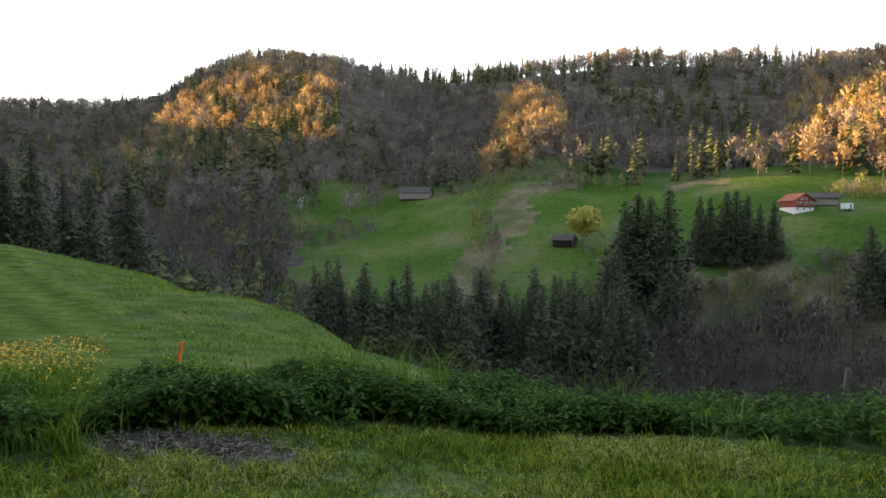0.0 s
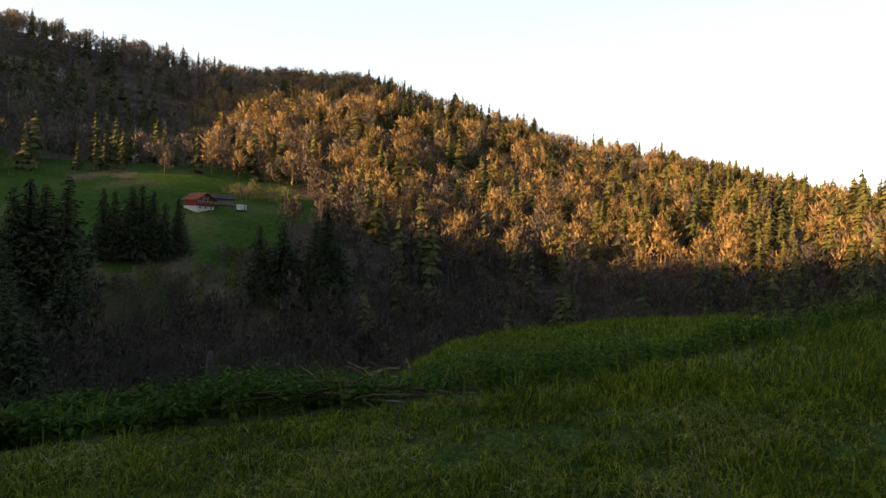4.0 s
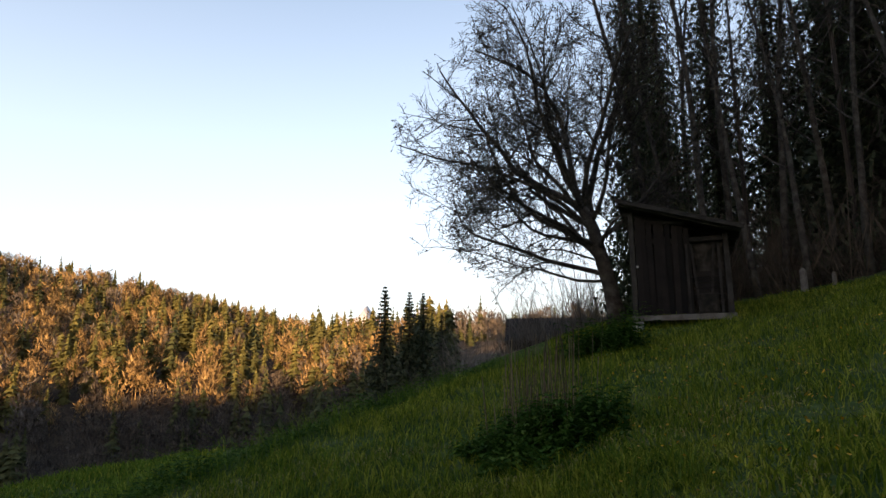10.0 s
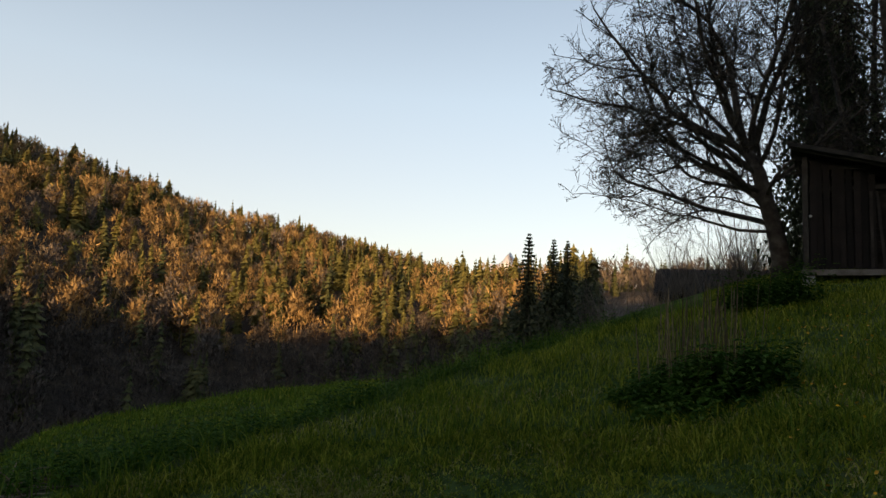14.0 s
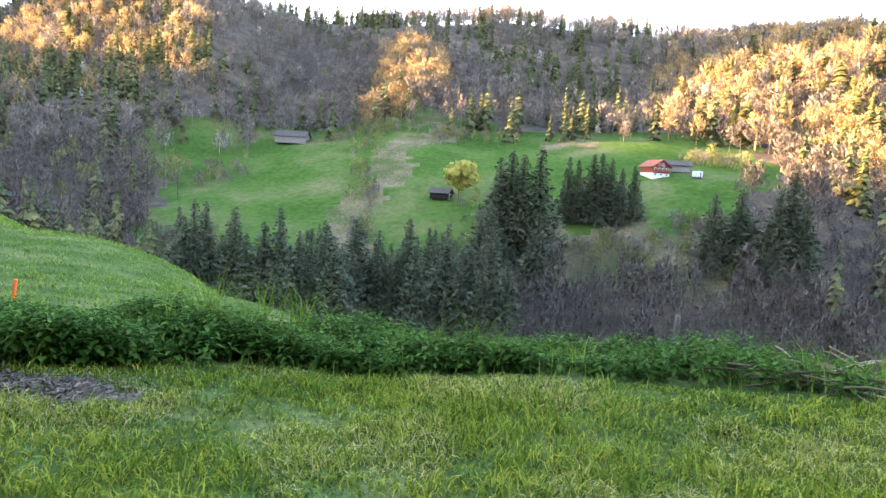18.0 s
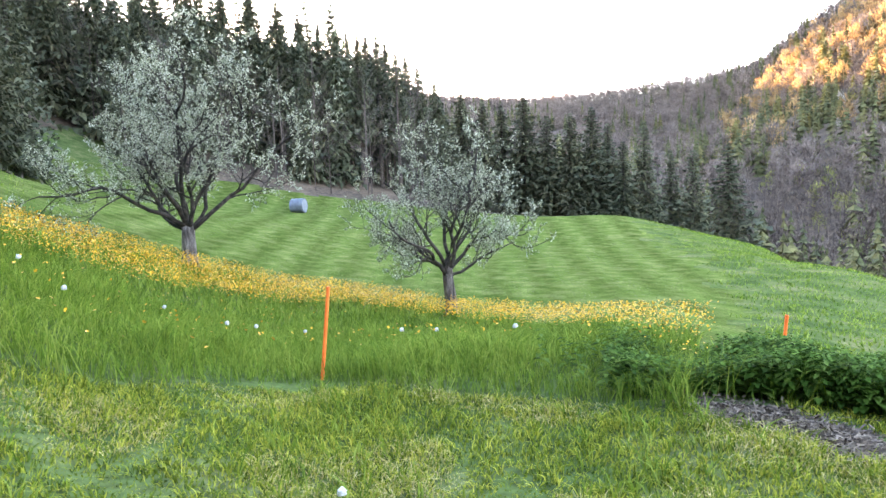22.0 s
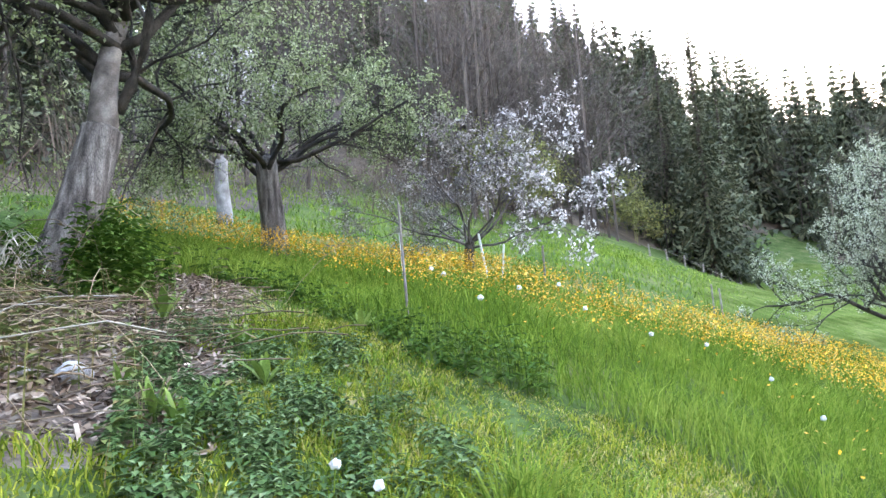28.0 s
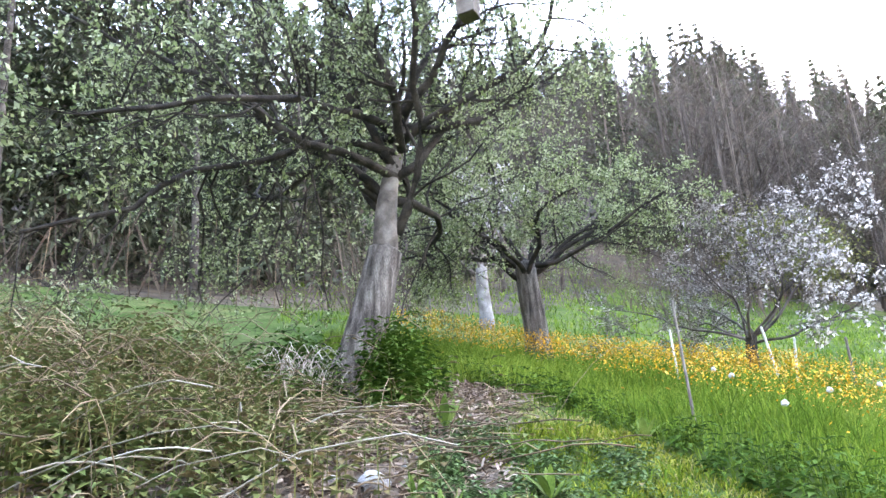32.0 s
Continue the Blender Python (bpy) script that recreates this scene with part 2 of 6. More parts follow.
U = np.log(RAD + 3.0)
# slopes for a smooth radial curve through the rings
DZ = np.zeros_like(GRID)
D = np.diff(GRID, axis=0) / np.diff(U)[:, None]
DZ[1:-1] = (D[:-1] * np.diff(U)[1:, None] + D[1:] * np.diff(U)[:-1, None]) / (np.diff(U)[1:] + np.diff(U)[:-1])[:, None]
DZ[0], DZ[-1] = D[0], D[-1]


def height(x, y):
    """Height of the ground; x and y are numbers or arrays."""
    x, y = np.asarray(x, float), np.asarray(y, float)
    r, az = np.hypot(x, y), np.degrees(np.arctan2(-x, y))
    u = np.log(np.minimum(r, 4690.0) + 3.0)
    i = np.clip(np.searchsorted(U, u, "right") - 1, 0, len(U) - 2)
    a = np.clip(np.floor(az + 180).astype(int), 0, 359)
    fa = az + 180 - a
    w = U[i + 1] - U[i]
    s = (u - U[i]) / w
    g = lambda A, k: A[k, a] * (1 - fa) + A[k, a + 1] * fa
    z = (2 * s**3 - 3 * s**2 + 1) * g(GRID, i) + (s**3 - 2 * s**2 + s) * w * g(DZ, i) + (3 * s**2 - 2 * s**3) * g(GRID, i + 1) + (s**3 - s**2) * w * g(DZ, i + 1)
    rough = np.clip((13 - r) / 6, .12, 1) * (0.02 * np.sin(x * 2.1 + np.sin(y * 1.3)) * np.sin(y * 1.7 + 1.0) + 0.035 * np.sin(x * .7 + 2) * np.sin(y * .9))
    far = np.clip((r - 120) / 300, 0, 1) * (4.0 * np.sin(x * .021 + 1.3 * np.sin(y * .013)) * np.sin(y * .019 + .7) + 2.0 * np.sin(x * .05) * np.sin(y * .043 + 1))
    return z + rough + far * np.clip((1500 - r) / 800, 0, 1)


def polar(az, r, up=0.0):
    """The place at a bearing and distance, on the ground."""
    x, y = -r * math.sin(radians(az)), r * math.cos(radians(az))
    return Vector((x, y, float(height(x, y)) + up))


def mesh_object(name, verts, faces, mat, parent=None, label="", smooth=False):
    me = bpy.data.meshes.new(name)
    me.from_pydata(verts, [], faces)
    if smooth:
        me.polygons.foreach_set("use_smooth", [True] * len(me.polygons))
    me.materials.append(mat)
    ob = new(name, me)
    if parent:
        ob.parent = parent
    if label:
        ob["label"] = label
    return ob


def array_mesh(name, V, F, mat, smooth=False, parent=None, label="", normals=None):
    """A mesh from an array of corners and an array of triangles."""
    me = bpy.data.meshes.new(name)
    V = np.ascontiguousarray(V, np.float32); F = np.ascontiguousarray(F, np.int32)
    me.vertices.add(len(V)); me.vertices.foreach_set("co", V.ravel())
    k = F.shape[1]
    me.loops.add(F.size); me.loops.foreach_set("vertex_index", F.ravel())
    me.polygons.add(len(F))
    me.polygons.foreach_set("loop_start", np.arange(0, F.size, k, dtype=np.int32))
    if smooth:
        me.polygons.foreach_set("use_smooth", np.ones(len(F), bool))
    me.update(calc_edges=True)
    if normals is not None:
        me.normals_split_custom_set_from_vertices(normals)
    me.materials.append(mat)
    ob = new(name, me)
    if parent:
        ob.parent = parent
    if label:
        ob["label"] = label
    return ob


rng0 = np.random.default_rng(2)


def build_ground():
    rr = np.concatenate([[0.0], np.geomspace(0.5, 60, 170), np.geomspace(61.5, 720, 180), np.geomspace(745, 4700, 26)])
    aa = np.radians(np.arange(0, 360, 0.6))
    x = -rr[:, None] * np.sin(aa); y = rr[:, None] * np.cos(aa)
    z = height(x, y)
    n, m = x.shape
    V = np.stack([x, y, z], -1).reshape(-1, 3)
    i, j = np.meshgrid(np.arange(n - 1), np.arange(m), indexing="ij")
    a, b2 = i * m + j, i * m + (j + 1) % m
    F = np.stack([a, b2, b2 + m, a + m], -1).reshape(-1, 4)
    ob = array_mesh("ground", V, F, M_GROUND, smooth=True)
    for m2 in (M_MOWN, M_FARMEADOW, M_FLOOR, M_SOIL, M_RANK):
        ob.data.materials.append(m2)
    c = V[F].mean(1)
    d, az = np.hypot(c[:, 0], c[:, 1]), np.degrees(np.arctan2(-c[:, 0], c[:, 1]))
    zone = np.zeros(len(F), np.int32)
    edge = np.interp(az, (20, 28, 45, 57, 69, 77, 82, 85), (14, 9, 17.6, 21.2, 22.8, 21, 17.4, 14))
    split = np.interp(d, (8, 14, 20, 50, 75), (29, 24, 24.5, 31.5, 33))
    split = split + 1.2 * np.sin(d * 1.3) + rng0.normal(size=len(d)) * .7
    edge = edge + rng0.normal(size=len(d)) * .5
    zone[(az > split) & (az < 84.5) & (d > edge) & (d < 80)] = 1
    zone[d > 120] = 2
    wav = az + 1.6 * np.sin(d * .05) + .8 * np.sin(d * .17 + 1)
    wood_zone = (d > 95) & ~((wav > -36.5) & (wav < 13.5) & (d > 195) & (d < np.where(az < -15, 350, 372))) & ~((az > 25) & (az < 42) & (d > 930))
    wood_zone |= (d > np.interp(az, (-180, -150, -125, -105, -100, 100, 108, 118, 132, 180), (19, 19, 22, 30, 60, 60, 40, 21, 19, 19))) & ((az < -100) | (az > 104))
    wood_zone |= (az > 36) & (az < 110) & (d > np.interp(az, (36, 45, 60, 74, 76, 82, 88, 93, 97, 110), (84, 80, 76, 80, 100, 80, 60, 46, 43, 36)))
    gully = np.interp(d, (205, 250, 300, 345), (-1.5, -4.0, -7.0, -10.5)) + .9 * np.sin(d * .11) + rng0.normal(size=len(d)) * .4
    rank = (np.abs(az - gully) < np.interp(d, (205, 260, 345), (2.6, 1.7, 1.5))) & (d > 195) & (d < 352)
    rank |= (d > 196) & (d < 224 + 7 * np.sin(az * .9)) & (az < -17) & (az > -36)
    rank |= (np.abs(az + 21) < 2.6) & (np.abs(d - 318 - 5 * np.sin(az * 2)) < 9)
    zone[rank] = 5
    zone[wood_zone] = 3
    zone[(az + 2.2 * np.sin(d * 4.1) + rng0.normal(size=len(d)) * .8 > 122) & (az < 168) & (d > 3.7) & (d < 9)] = 4
    zone[(az > 93) & (az < 104) & (d > 2.5) & (d < 3.5)] = 4
    zone[((c[:, 0] + 1.95) / .7) ** 2 + ((c[:, 1] - 5.0) / .26) ** 2 < 1 + .35 * np.sin(c[:, 0] * 9) * np.sin(c[:, 1] * 13)] = 4
    ob.data.polygons.foreach_set("material_index", zone)
    return ob


M_GROUND = material("meadow_ground", [(0.034, 0.056, 0.016), (0.056, 0.082, 0.025), (0.098, 0.106, 0.042)], 0.8, 0.95, bump=0.02, fine=0.4, spec=0)
M_FARMEADOW = material("far_meadow", [(0.030, 0.058, 0.012), (0.044, 0.075, 0.017), (0.092, 0.092, 0.038)], 0.035, 0.95, fine=0.2, detail=6, spec=0)
M_FLOOR = material("forest_floor", [(0.028, 0.021, 0.015), (0.056, 0.041, 0.027), (0.092, 0.068, 0.043)], 0.12, 0.95, fine=0.5, bump=.3)
M_RANK = material("rank_dry_grass", [(0.052, 0.064, 0.023), (0.092, 0.080, 0.041), (0.138, 0.110, 0.066)], 0.09, 0.95, fine=0.35, detail=6, spec=0)
M_SOIL = material("brown_soil_and_litter", [(0.06, 0.045, 0.032), (0.12, 0.09, 0.065), (0.2, 0.16, 0.12)], 2.0, 0.95, bump=0.02, fine=0.4)
M_MOWN = material("mown_field", [(0.040, 0.064, 0.013), (0.060, 0.084, 0.019), (0.094, 0.110, 0.034)], 1.2, 0.95, bump=0.02, fine=0.35, spec=0)


def mowing_stripes(m):
    """Bands left by the mower: swaths that fan out over the field, lighter where the grass lies away, with rows of cut hay in them."""
    n, l = m.node_tree.nodes, m.node_tree.links
    def op(kind, a, b2=None, c=None):
        q = n.new("ShaderNodeMath")
        q.operation = kind
        for k, v in enumerate((a, b2, c)):
            if v is not None:
                if isinstance(v, (int, float)):
                    q.inputs[k].default_value = v
                else:
                    l.new(v, q.inputs[k])
        return q.outputs[0]
    g = n.new("ShaderNodeNewGeometry")
    sp = n.new("ShaderNodeSeparateXYZ")
    l.new(g.outputs["Position"], sp.inputs[0])
    east, north = op("SUBTRACT", sp.outputs["X"], 26.0), op("ADD", sp.outputs["Y"], 23.0)
    turn = op("MULTIPLY", op("ARCTAN2", east, north), 70.0)
    away = op("SQRT", op("ADD", op("MULTIPLY", east, east), op("MULTIPLY", north, north)))
    bend = n.new("ShaderNodeTexNoise")
    bend.inputs["Scale"].default_value = .04
    l.new(g.outputs["Position"], bend.inputs["Vector"])
    lane = op("ADD", turn, op("MULTIPLY", bend.outputs["Fac"], .5))
    swath = op("SINE", op("MULTIPLY", lane, 2.9))
    row = n.new("ShaderNodeCombineXYZ")
    l.new(op("MULTIPLY", lane, 3.2), row.inputs["X"])
    l.new(op("MULTIPLY", away, .35), row.inputs["Y"])
    hay = n.new("ShaderNodeTexNoise")
    hay.inputs["Scale"].default_value = 1.0
    hay.inputs["Detail"].default_value = 5.0
    l.new(row.outputs[0], hay.inputs["Vector"])
    value = op("ADD", op("MULTIPLY", swath, .17), op("ADD", op("MULTIPLY", hay.outputs["Fac"], .6), .72))
    h2 = n.new("ShaderNodeHueSaturation")
    b3 = n["Principled BSDF"].inputs["Base Color"]
    l.new(b3.links[0].from_socket, h2.inputs["Color"])
    l.new(value, h2.inputs["Value"])
    l.new(h2.outputs["Color"], b3)


mowing_stripes(M_MOWN)
ground = tagged(build_ground(), "green mountain meadow ground with mown and unmown slopes", "meadow", kind="structure")


# ---------- woods ----------
rng = np.random.default_rng(7)


def far_spruce(r2, tiers, sides, wide=.17, blunt=0.0):
    """Unit far spruce: whorls of drooping, jagged sprays round a thin stem, height 1."""
    V, F = [], []
    def tri(*q):
        k = len(V); V.extend(q); F.append((k, k + 1, k + 2))
    for k in range(tiers):
        f = k / (tiers - 1)
        z = .07 + .91 * f
        reach = wide * (1 - f) ** (.8 - blunt) * r2.uniform(.8, 1.15) + .012
        n = max(4, int(sides * (1 - .4 * f)))
        for s in range(n):
            a = 2 * math.pi * (s + r2.uniform(-.4, .4)) / n + k * 1.3
            q = reach * r2.uniform(.5, 1.15)
            d = np.array([math.cos(a), math.sin(a), 0]); w = np.array([-d[1], d[0], 0])
            z0 = z + r2.uniform(-.02, .02)
            droop = np.array([0, 0, -q * (.35 + .6 * (1 - f))])
            wd = q * r2.uniform(.32, .55) + .008
            mid = d * q * .55 + np.array([0, 0, z0]) + droop * .4
            tri(np.array([0, 0, z0 + .045]), mid + w * wd + droop * .35, mid - w * wd + droop * .35)
            tri(mid + w * wd * .7, d * q + np.array([0, 0, z0]) + droop, mid - w * wd * .7)
    return np.array(V), np.array(F)


def fine_spruce(r2, whorls, sides, m=7, size=.018, bare=.05):
    """A spruce for close view: each branch carries a row of small hanging sprays."""
    V, F = [], []
    def tri(*q):
        k = len(V); V.extend(q); F.append((k, k + 1, k + 2))
    for k in range(whorls):
        f = k / (whorls - 1)
        z, reach = bare + (.985 - bare) * f, .165 * (1 - f) ** .82 + .004
        if bare > .2:
            reach *= .55 + .6 * math.sin(f * 3.0)
        n = max(4, int(sides * (1 - .5 * f)))
        lop = r2.uniform(.9, 1.08)
        for s in range(n):
            a = 2 * math.pi * (s + r2.uniform(-.4, .4)) / n + k * 1.7
            q = reach * r2.uniform(.45, 1.15) * lop
            d = np.array([math.cos(a), math.sin(a), 0]); w = np.array([-d[1], d[0], 0])
            up = .15 if f > .85 else -.15 - .3 * (1 - f)
            for j in range(m):
                g = (j + .5 + r2.uniform(-.3, .3)) / m
                p = d * q * g + np.array([0, 0, z + q * up * g * g])
                L = size * (1.25 - .8 * f) * r2.uniform(.5, 1.3)
                side = w * r2.choice((-1, 1))
                tri(p - d * L * .5, p + d * L * .7, p + side * L * 1.3 + np.array([0, 0, -L * r2.uniform(.4, 1.6)]))
                tri(p - w * L * .25, p + w * L * .25, p + d * L * .6 + np.array([0, 0, -L * r2.uniform(.6, 1.8)]))
    return np.array(V), np.array(F)


def stem_shape(r=.012, sides=5, top=.9):
    a = np.arange(sides) * 2 * math.pi / sides
    V = np.concatenate([np.stack([r * np.cos(a), r * np.sin(a), 0 * a], -1), np.stack([.25 * r * np.cos(a), .25 * r * np.sin(a), 0 * a + top], -1)])
    F = []
    for i in range(sides):
        j = (i + 1) % sides
        F += [(i, j, j + sides), (i, j + sides, i + sides)]
    return V, np.array(F)


def broadleaf_shape(r2, tufts, leaf, slim=0.3, low=.25, thin=.25, lie=0.0, stem=.012):
    """Unit bare or budding tree: a stem, rising limbs, and a broken crown of many fine twig sprays; lie lays the sprays along the crown's surface."""
    V, F = [], []
    def tri(*q):
        k = len(V); V.extend(q); F.append((k, k + 1, k + 2))
    tri((stem, 0, 0), (-stem, stem * .7, 0), (0, 0, .85)); tri((0, -stem, 0), (0, stem, 0), (.01, 0, .85))
    lobes = [np.array([r2.normal() * slim * .5, r2.normal() * slim * .5, r2.uniform(.42, .82)]) for _ in range(7)]
    for c in lobes:
        foot = np.array([0, 0, c[2] * .45])
        tri(foot, foot + np.array([.8, .8, 1]) * stem, c); tri(foot, foot + np.array([-.7, .7, 1]) * stem, c)
    for k in range(tufts):
        c = lobes[k % 7]
        if lie:
            e = r2.normal(size=3); e /= np.linalg.norm(e)
            p = c + e * np.array([slim * .55, slim * .55, .17]) * r2.uniform(.75, 1.05)
            p[2] = min(max(p[2], low), 1.0)
            e = e * lie + r2.normal(size=3) * .35; e /= np.linalg.norm(e)
            u = np.cross(e, r2.normal(size=3)); u /= np.linalg.norm(u); v = np.cross(e, u)
            L = leaf * r2.uniform(.5, 1.3)
            tri(p + u * L * .6, p - u * L * .3 + v * L * thin, p - u * L * .4 - v * L * thin)
            continue
        p = c + r2.normal(size=3) * np.array([slim * .33, slim * .33, .13])
        p[2] = min(max(p[2], low), 1.0)
        out = np.array([p[0] * .7, p[1] * .7, .18 + .3 * r2.random()]); out /= np.linalg.norm(out)
        side = np.cross(out, r2.normal(size=3)); side /= np.linalg.norm(side)
        L = leaf * r2.uniform(.5, 1.5)
        tri(p - side * L * thin, p + side * L * thin, p + out * L)
    return np.array(V), np.array(F)


def crown_tree(r2, lobes, sprays, leaf, wide=.17):
    """Unit far broadleaf tree: a thin stem and a tall, uneven crown of rising twig sprays, shaded bough by bough."""
    V = [np.array([(.010, 0, 0), (-.008, .008, 0), (-.008, -.008, 0), (0, 0, .8)])]
    F = [np.array([(0, 1, 3), (1, 2, 3), (2, 0, 3)])]
    N = [np.array([(1., 0, 0), (-.7, .7, 0), (-.7, -.7, 0), (0, 0, 1)])]
    off = 4
    for k in range(lobes):
        a, f = k * 2.4 + r2.uniform(-.6, .6), (k + r2.uniform(-.3, .3)) / lobes
        c = np.array([math.cos(a) * wide * (1.05 - .75 * f), math.sin(a) * wide * (1.05 - .75 * f), .30 + .56 * f])
        size = np.array([.11, .11, .17]) * r2.uniform(.7, 1.25) * (1.15 - .35 * f)
        for _ in range(sprays):
            e = r2.normal(size=3); e[2] *= .8; e /= np.linalg.norm(e)
            q = c + e * size * r2.uniform(.35, 1.0)
            w = np.array([-e[1], e[0], r2.normal() * .5]); w /= np.linalg.norm(w) + 1e-6
            L = leaf * r2.uniform(.5, 1.5)
            up = np.array([e[0] * .6, e[1] * .6, 1.0]) + r2.normal(size=3) * .3
            nn = e + np.array([q[0], q[1], .1]) * 2.5 + r2.normal(size=3) * .25; nn /= np.linalg.norm(nn)
            q0, q1, q2 = q - w * L * .2, q + w * L * .2, q + up * L
            if np.dot(np.cross(q1 - q0, q2 - q0), nn) < 0:
                q0, q1 = q1, q0
            V.append(np.array([q0, q1, q2])); F.append(np.array([(0, 1, 2)]) + off); N.append(np.array([nn] * 3)); off += 3
    return np.concatenate(V), np.concatenate(F), np.concatenate(N)


def twig_tree(r2, stems=1, limbs=12, twigs=8, subs=5, low=.22, reach=.34, thick=.0065, spread=.0):
    """Unit bare tree: one or more stems, curving limbs, twigs and side twigs, each a tapering sliver."""
    V, F = [], []
    def sliver(p, q, w):
        side = np.cross(q - p, r2.normal(size=3)); side /= np.linalg.norm(side) + 1e-9
        k = len(V); V.extend((p - side * w, p + side * w, q)); F.append((k, k + 1, k + 2))
    def bent(d, up, jit):
        d = d + np.array([0, 0, up]) + r2.normal(size=3) * jit
        return d / np.linalg.norm(d)
    for s in range(stems):
        a = s * 2.4 + r2.uniform(0, 1)
        lean = np.array([math.cos(a), math.sin(a), 0]) * spread * r2.uniform(.4, 1.2)
        tall = 1.0 if s == 0 else r2.uniform(.55, .95)
        axis = lambda f: lean * f * (.6 + .4 * f) + np.array([.012 * math.sin(f * 7 + s), .012 * math.cos(f * 6), tall * f])
        t = thick * (1 if stems == 1 else .6)
        sliver(axis(0), axis(1), t); sliver(axis(0), axis(.96), t); sliver(axis(0), axis(.9), t)
        for k in range(limbs):
            f = low + (.97 - low) * (k + r2.random()) / limbs
            b3 = k * 2.4 + r2.uniform(-.7, .7)
            d = np.array([math.cos(b3), math.sin(b3), r2.uniform(.3, 1.1)]); d /= np.linalg.norm(d)
            p, L, w = axis(f), reach * tall * (1.12 - .85 * f) * r2.uniform(.6, 1.2) + .04, t * .5 * (1.1 - .7 * f)
            for g in range(3):
                q = p + d * L / 3
                sliver(p, q + (q - p) * .5, w * (1 - .28 * g))
                for j in range(twigs // 3 + (g > 0)):
                    o = p + (q - p) * r2.random()
                    e = bent(d, .25, .55); m = L * r2.uniform(.3, .6)
                    sliver(o, o + e * m, w * .35)
                    for i in range(subs):
                        o2 = o + e * m * r2.uniform(.2, 1)
                        sliver(o2, o2 + bent(e, .2, .6) * m * r2.uniform(.3, .6), w * .22)
                p, d = q, bent(d, .22, .16)
    return np.array(V), np.array(F)


def scatter_trees(shapes, spots, sizes, widths):
    """Joins copies of the shapes at the spots into one array mesh; gives corners, triangles and normals, if the shapes have any."""
    VV, FF, NN, off = [], [], [], 0
    kinds = rng.integers(0, len(shapes), len(spots))
    turn = rng.uniform(0, 2 * math.pi, len(spots))
    for k, (V, F, *N) in enumerate(shapes):
        idx = np.where(kinds == k)[0]
        if not len(idx):
            continue
        c, s = np.cos(turn[idx])[:, None], np.sin(turn[idx])[:, None]
        h, w = sizes[idx][:, None], (sizes[idx] * widths[idx])[:, None]
        X = (V[:, 0] * c - V[:, 1] * s) * w + spots[idx, 0:1]
        Y = (V[:, 0] * s + V[:, 1] * c) * w + spots[idx, 1:2]
        Z = V[:, 2] * h + spots[idx, 2:3]
        VV.append(np.stack([X, Y, Z], -1).reshape(-1, 3))
        if N:
            M = N[0]
            NN.append(np.stack([M[:, 0] * c - M[:, 1] * s, M[:, 0] * s + M[:, 1] * c, M[:, 2] + 0 * c], -1).reshape(-1, 3))
        FF.append((F[None] + (np.arange(len(idx)) * len(V))[:, None, None] + off).reshape(-1, 3))
        off += len(idx) * len(V)
    return np.concatenate(VV), np.concatenate(FF), np.concatenate(NN) if NN else None


def in_meadow(az, r):
    """Open meadows among the woods."""
    az = az + 1.6 * np.sin(r * .05) + .8 * np.sin(r * .17 + 1)
    a = (az > -3.0) & (az < 12.5) & (r > 195) & (r < 335 + 12 * np.sin(az * .8))
    a |= (az > -8) & (az <= -3.0) & (r > 205) & (r < 346)
    a |= (az > -36) & (az <= -8) & (r > 200) & (r < 312 + 12 * np.sin(az * .7) + 22 * (az > -15))
    a |= (az > 25) & (az < 42) & (r > 930)
    a |= (az > 74) & (az < 82.5) & (r < 95)
    a |= (az > 22) & (az < 104) & (r < np.interp(az, (22, 80, 88, 93, 97, 104), (72, 72, 56, 41, 38.5, 31)))
    return a


def pick(n, az0, az1, r0, r1):
    az = rng.uniform(az0, az1, n)
    r = np.sqrt(rng.uniform(r0 * r0, r1 * r1, n))
    keep = ~in_meadow(az, r)
    az, r = az[keep], r[keep]
    x, y = -r * np.sin(np.radians(az)), r * np.cos(np.radians(az))
    return np.stack([x, y, height(x, y) - 0.3], -1), az, r


r2 = np.random.default_rng(3)
SPRUCES = [far_spruce(r2, 13, 8, .17, b2) for b2 in (0, 0, .1, .2, .25, .3)]
BIG_SPRUCES = [far_spruce(r2, 18, 10, .17, b2) for b2 in (.05, .15, .25, .35, .45)]
BROADS = [crown_tree(r2, 8, 30, .066, wd) for wd in (.12, .14, .16, .17, .18, .2, .2)]
FINE_BROADS = [twig_tree(r2, 1, 13, 8, 4) for _ in range(5)]
BUSHES = [broadleaf_shape(r2, 900, .026, .36, .06, .45, .8, .003) for _ in range(3)]
SAPLINGS = [twig_tree(r2, 4, 7, 4, 2, .08, .30, .006, .34) for _ in range(5)]
FINE_SPRUCES = [fine_spruce(r2, 24, 8, 4, .032, b2) for b2 in (.06, .08, .1, .3, .36)]


def wood(name, label, category, shapes, mat, regions, tall, wide, taste, cut=-0.35, sink=0.0):
    S, H, W = [], [], []
    for n, az0, az1, r0, r1 in regions:
        P, az, r = pick(n, az0, az1, r0, r1)
        f = np.sin(P[:, 0] * .018 + 1.7 * np.sin(P[:, 1] * .011)) + np.sin(P[:, 1] * .023 + 2 * np.sin(P[:, 0] * .009)) + rng.normal(0, .8, len(P))
        P = P[f * taste > cut] if taste else P
        P[:, 2] -= sink
        S.append(P); H.append(rng.uniform(*tall, len(P))); W.append(rng.uniform(*wide, len(P)))
    V, F, N = scatter_trees(shapes, np.concatenate(S), np.concatenate(H), np.concatenate(W))
    return tagged(array_mesh(name, V, F, mat, smooth=N is not None, normals=N), label, category, kind="stuff")


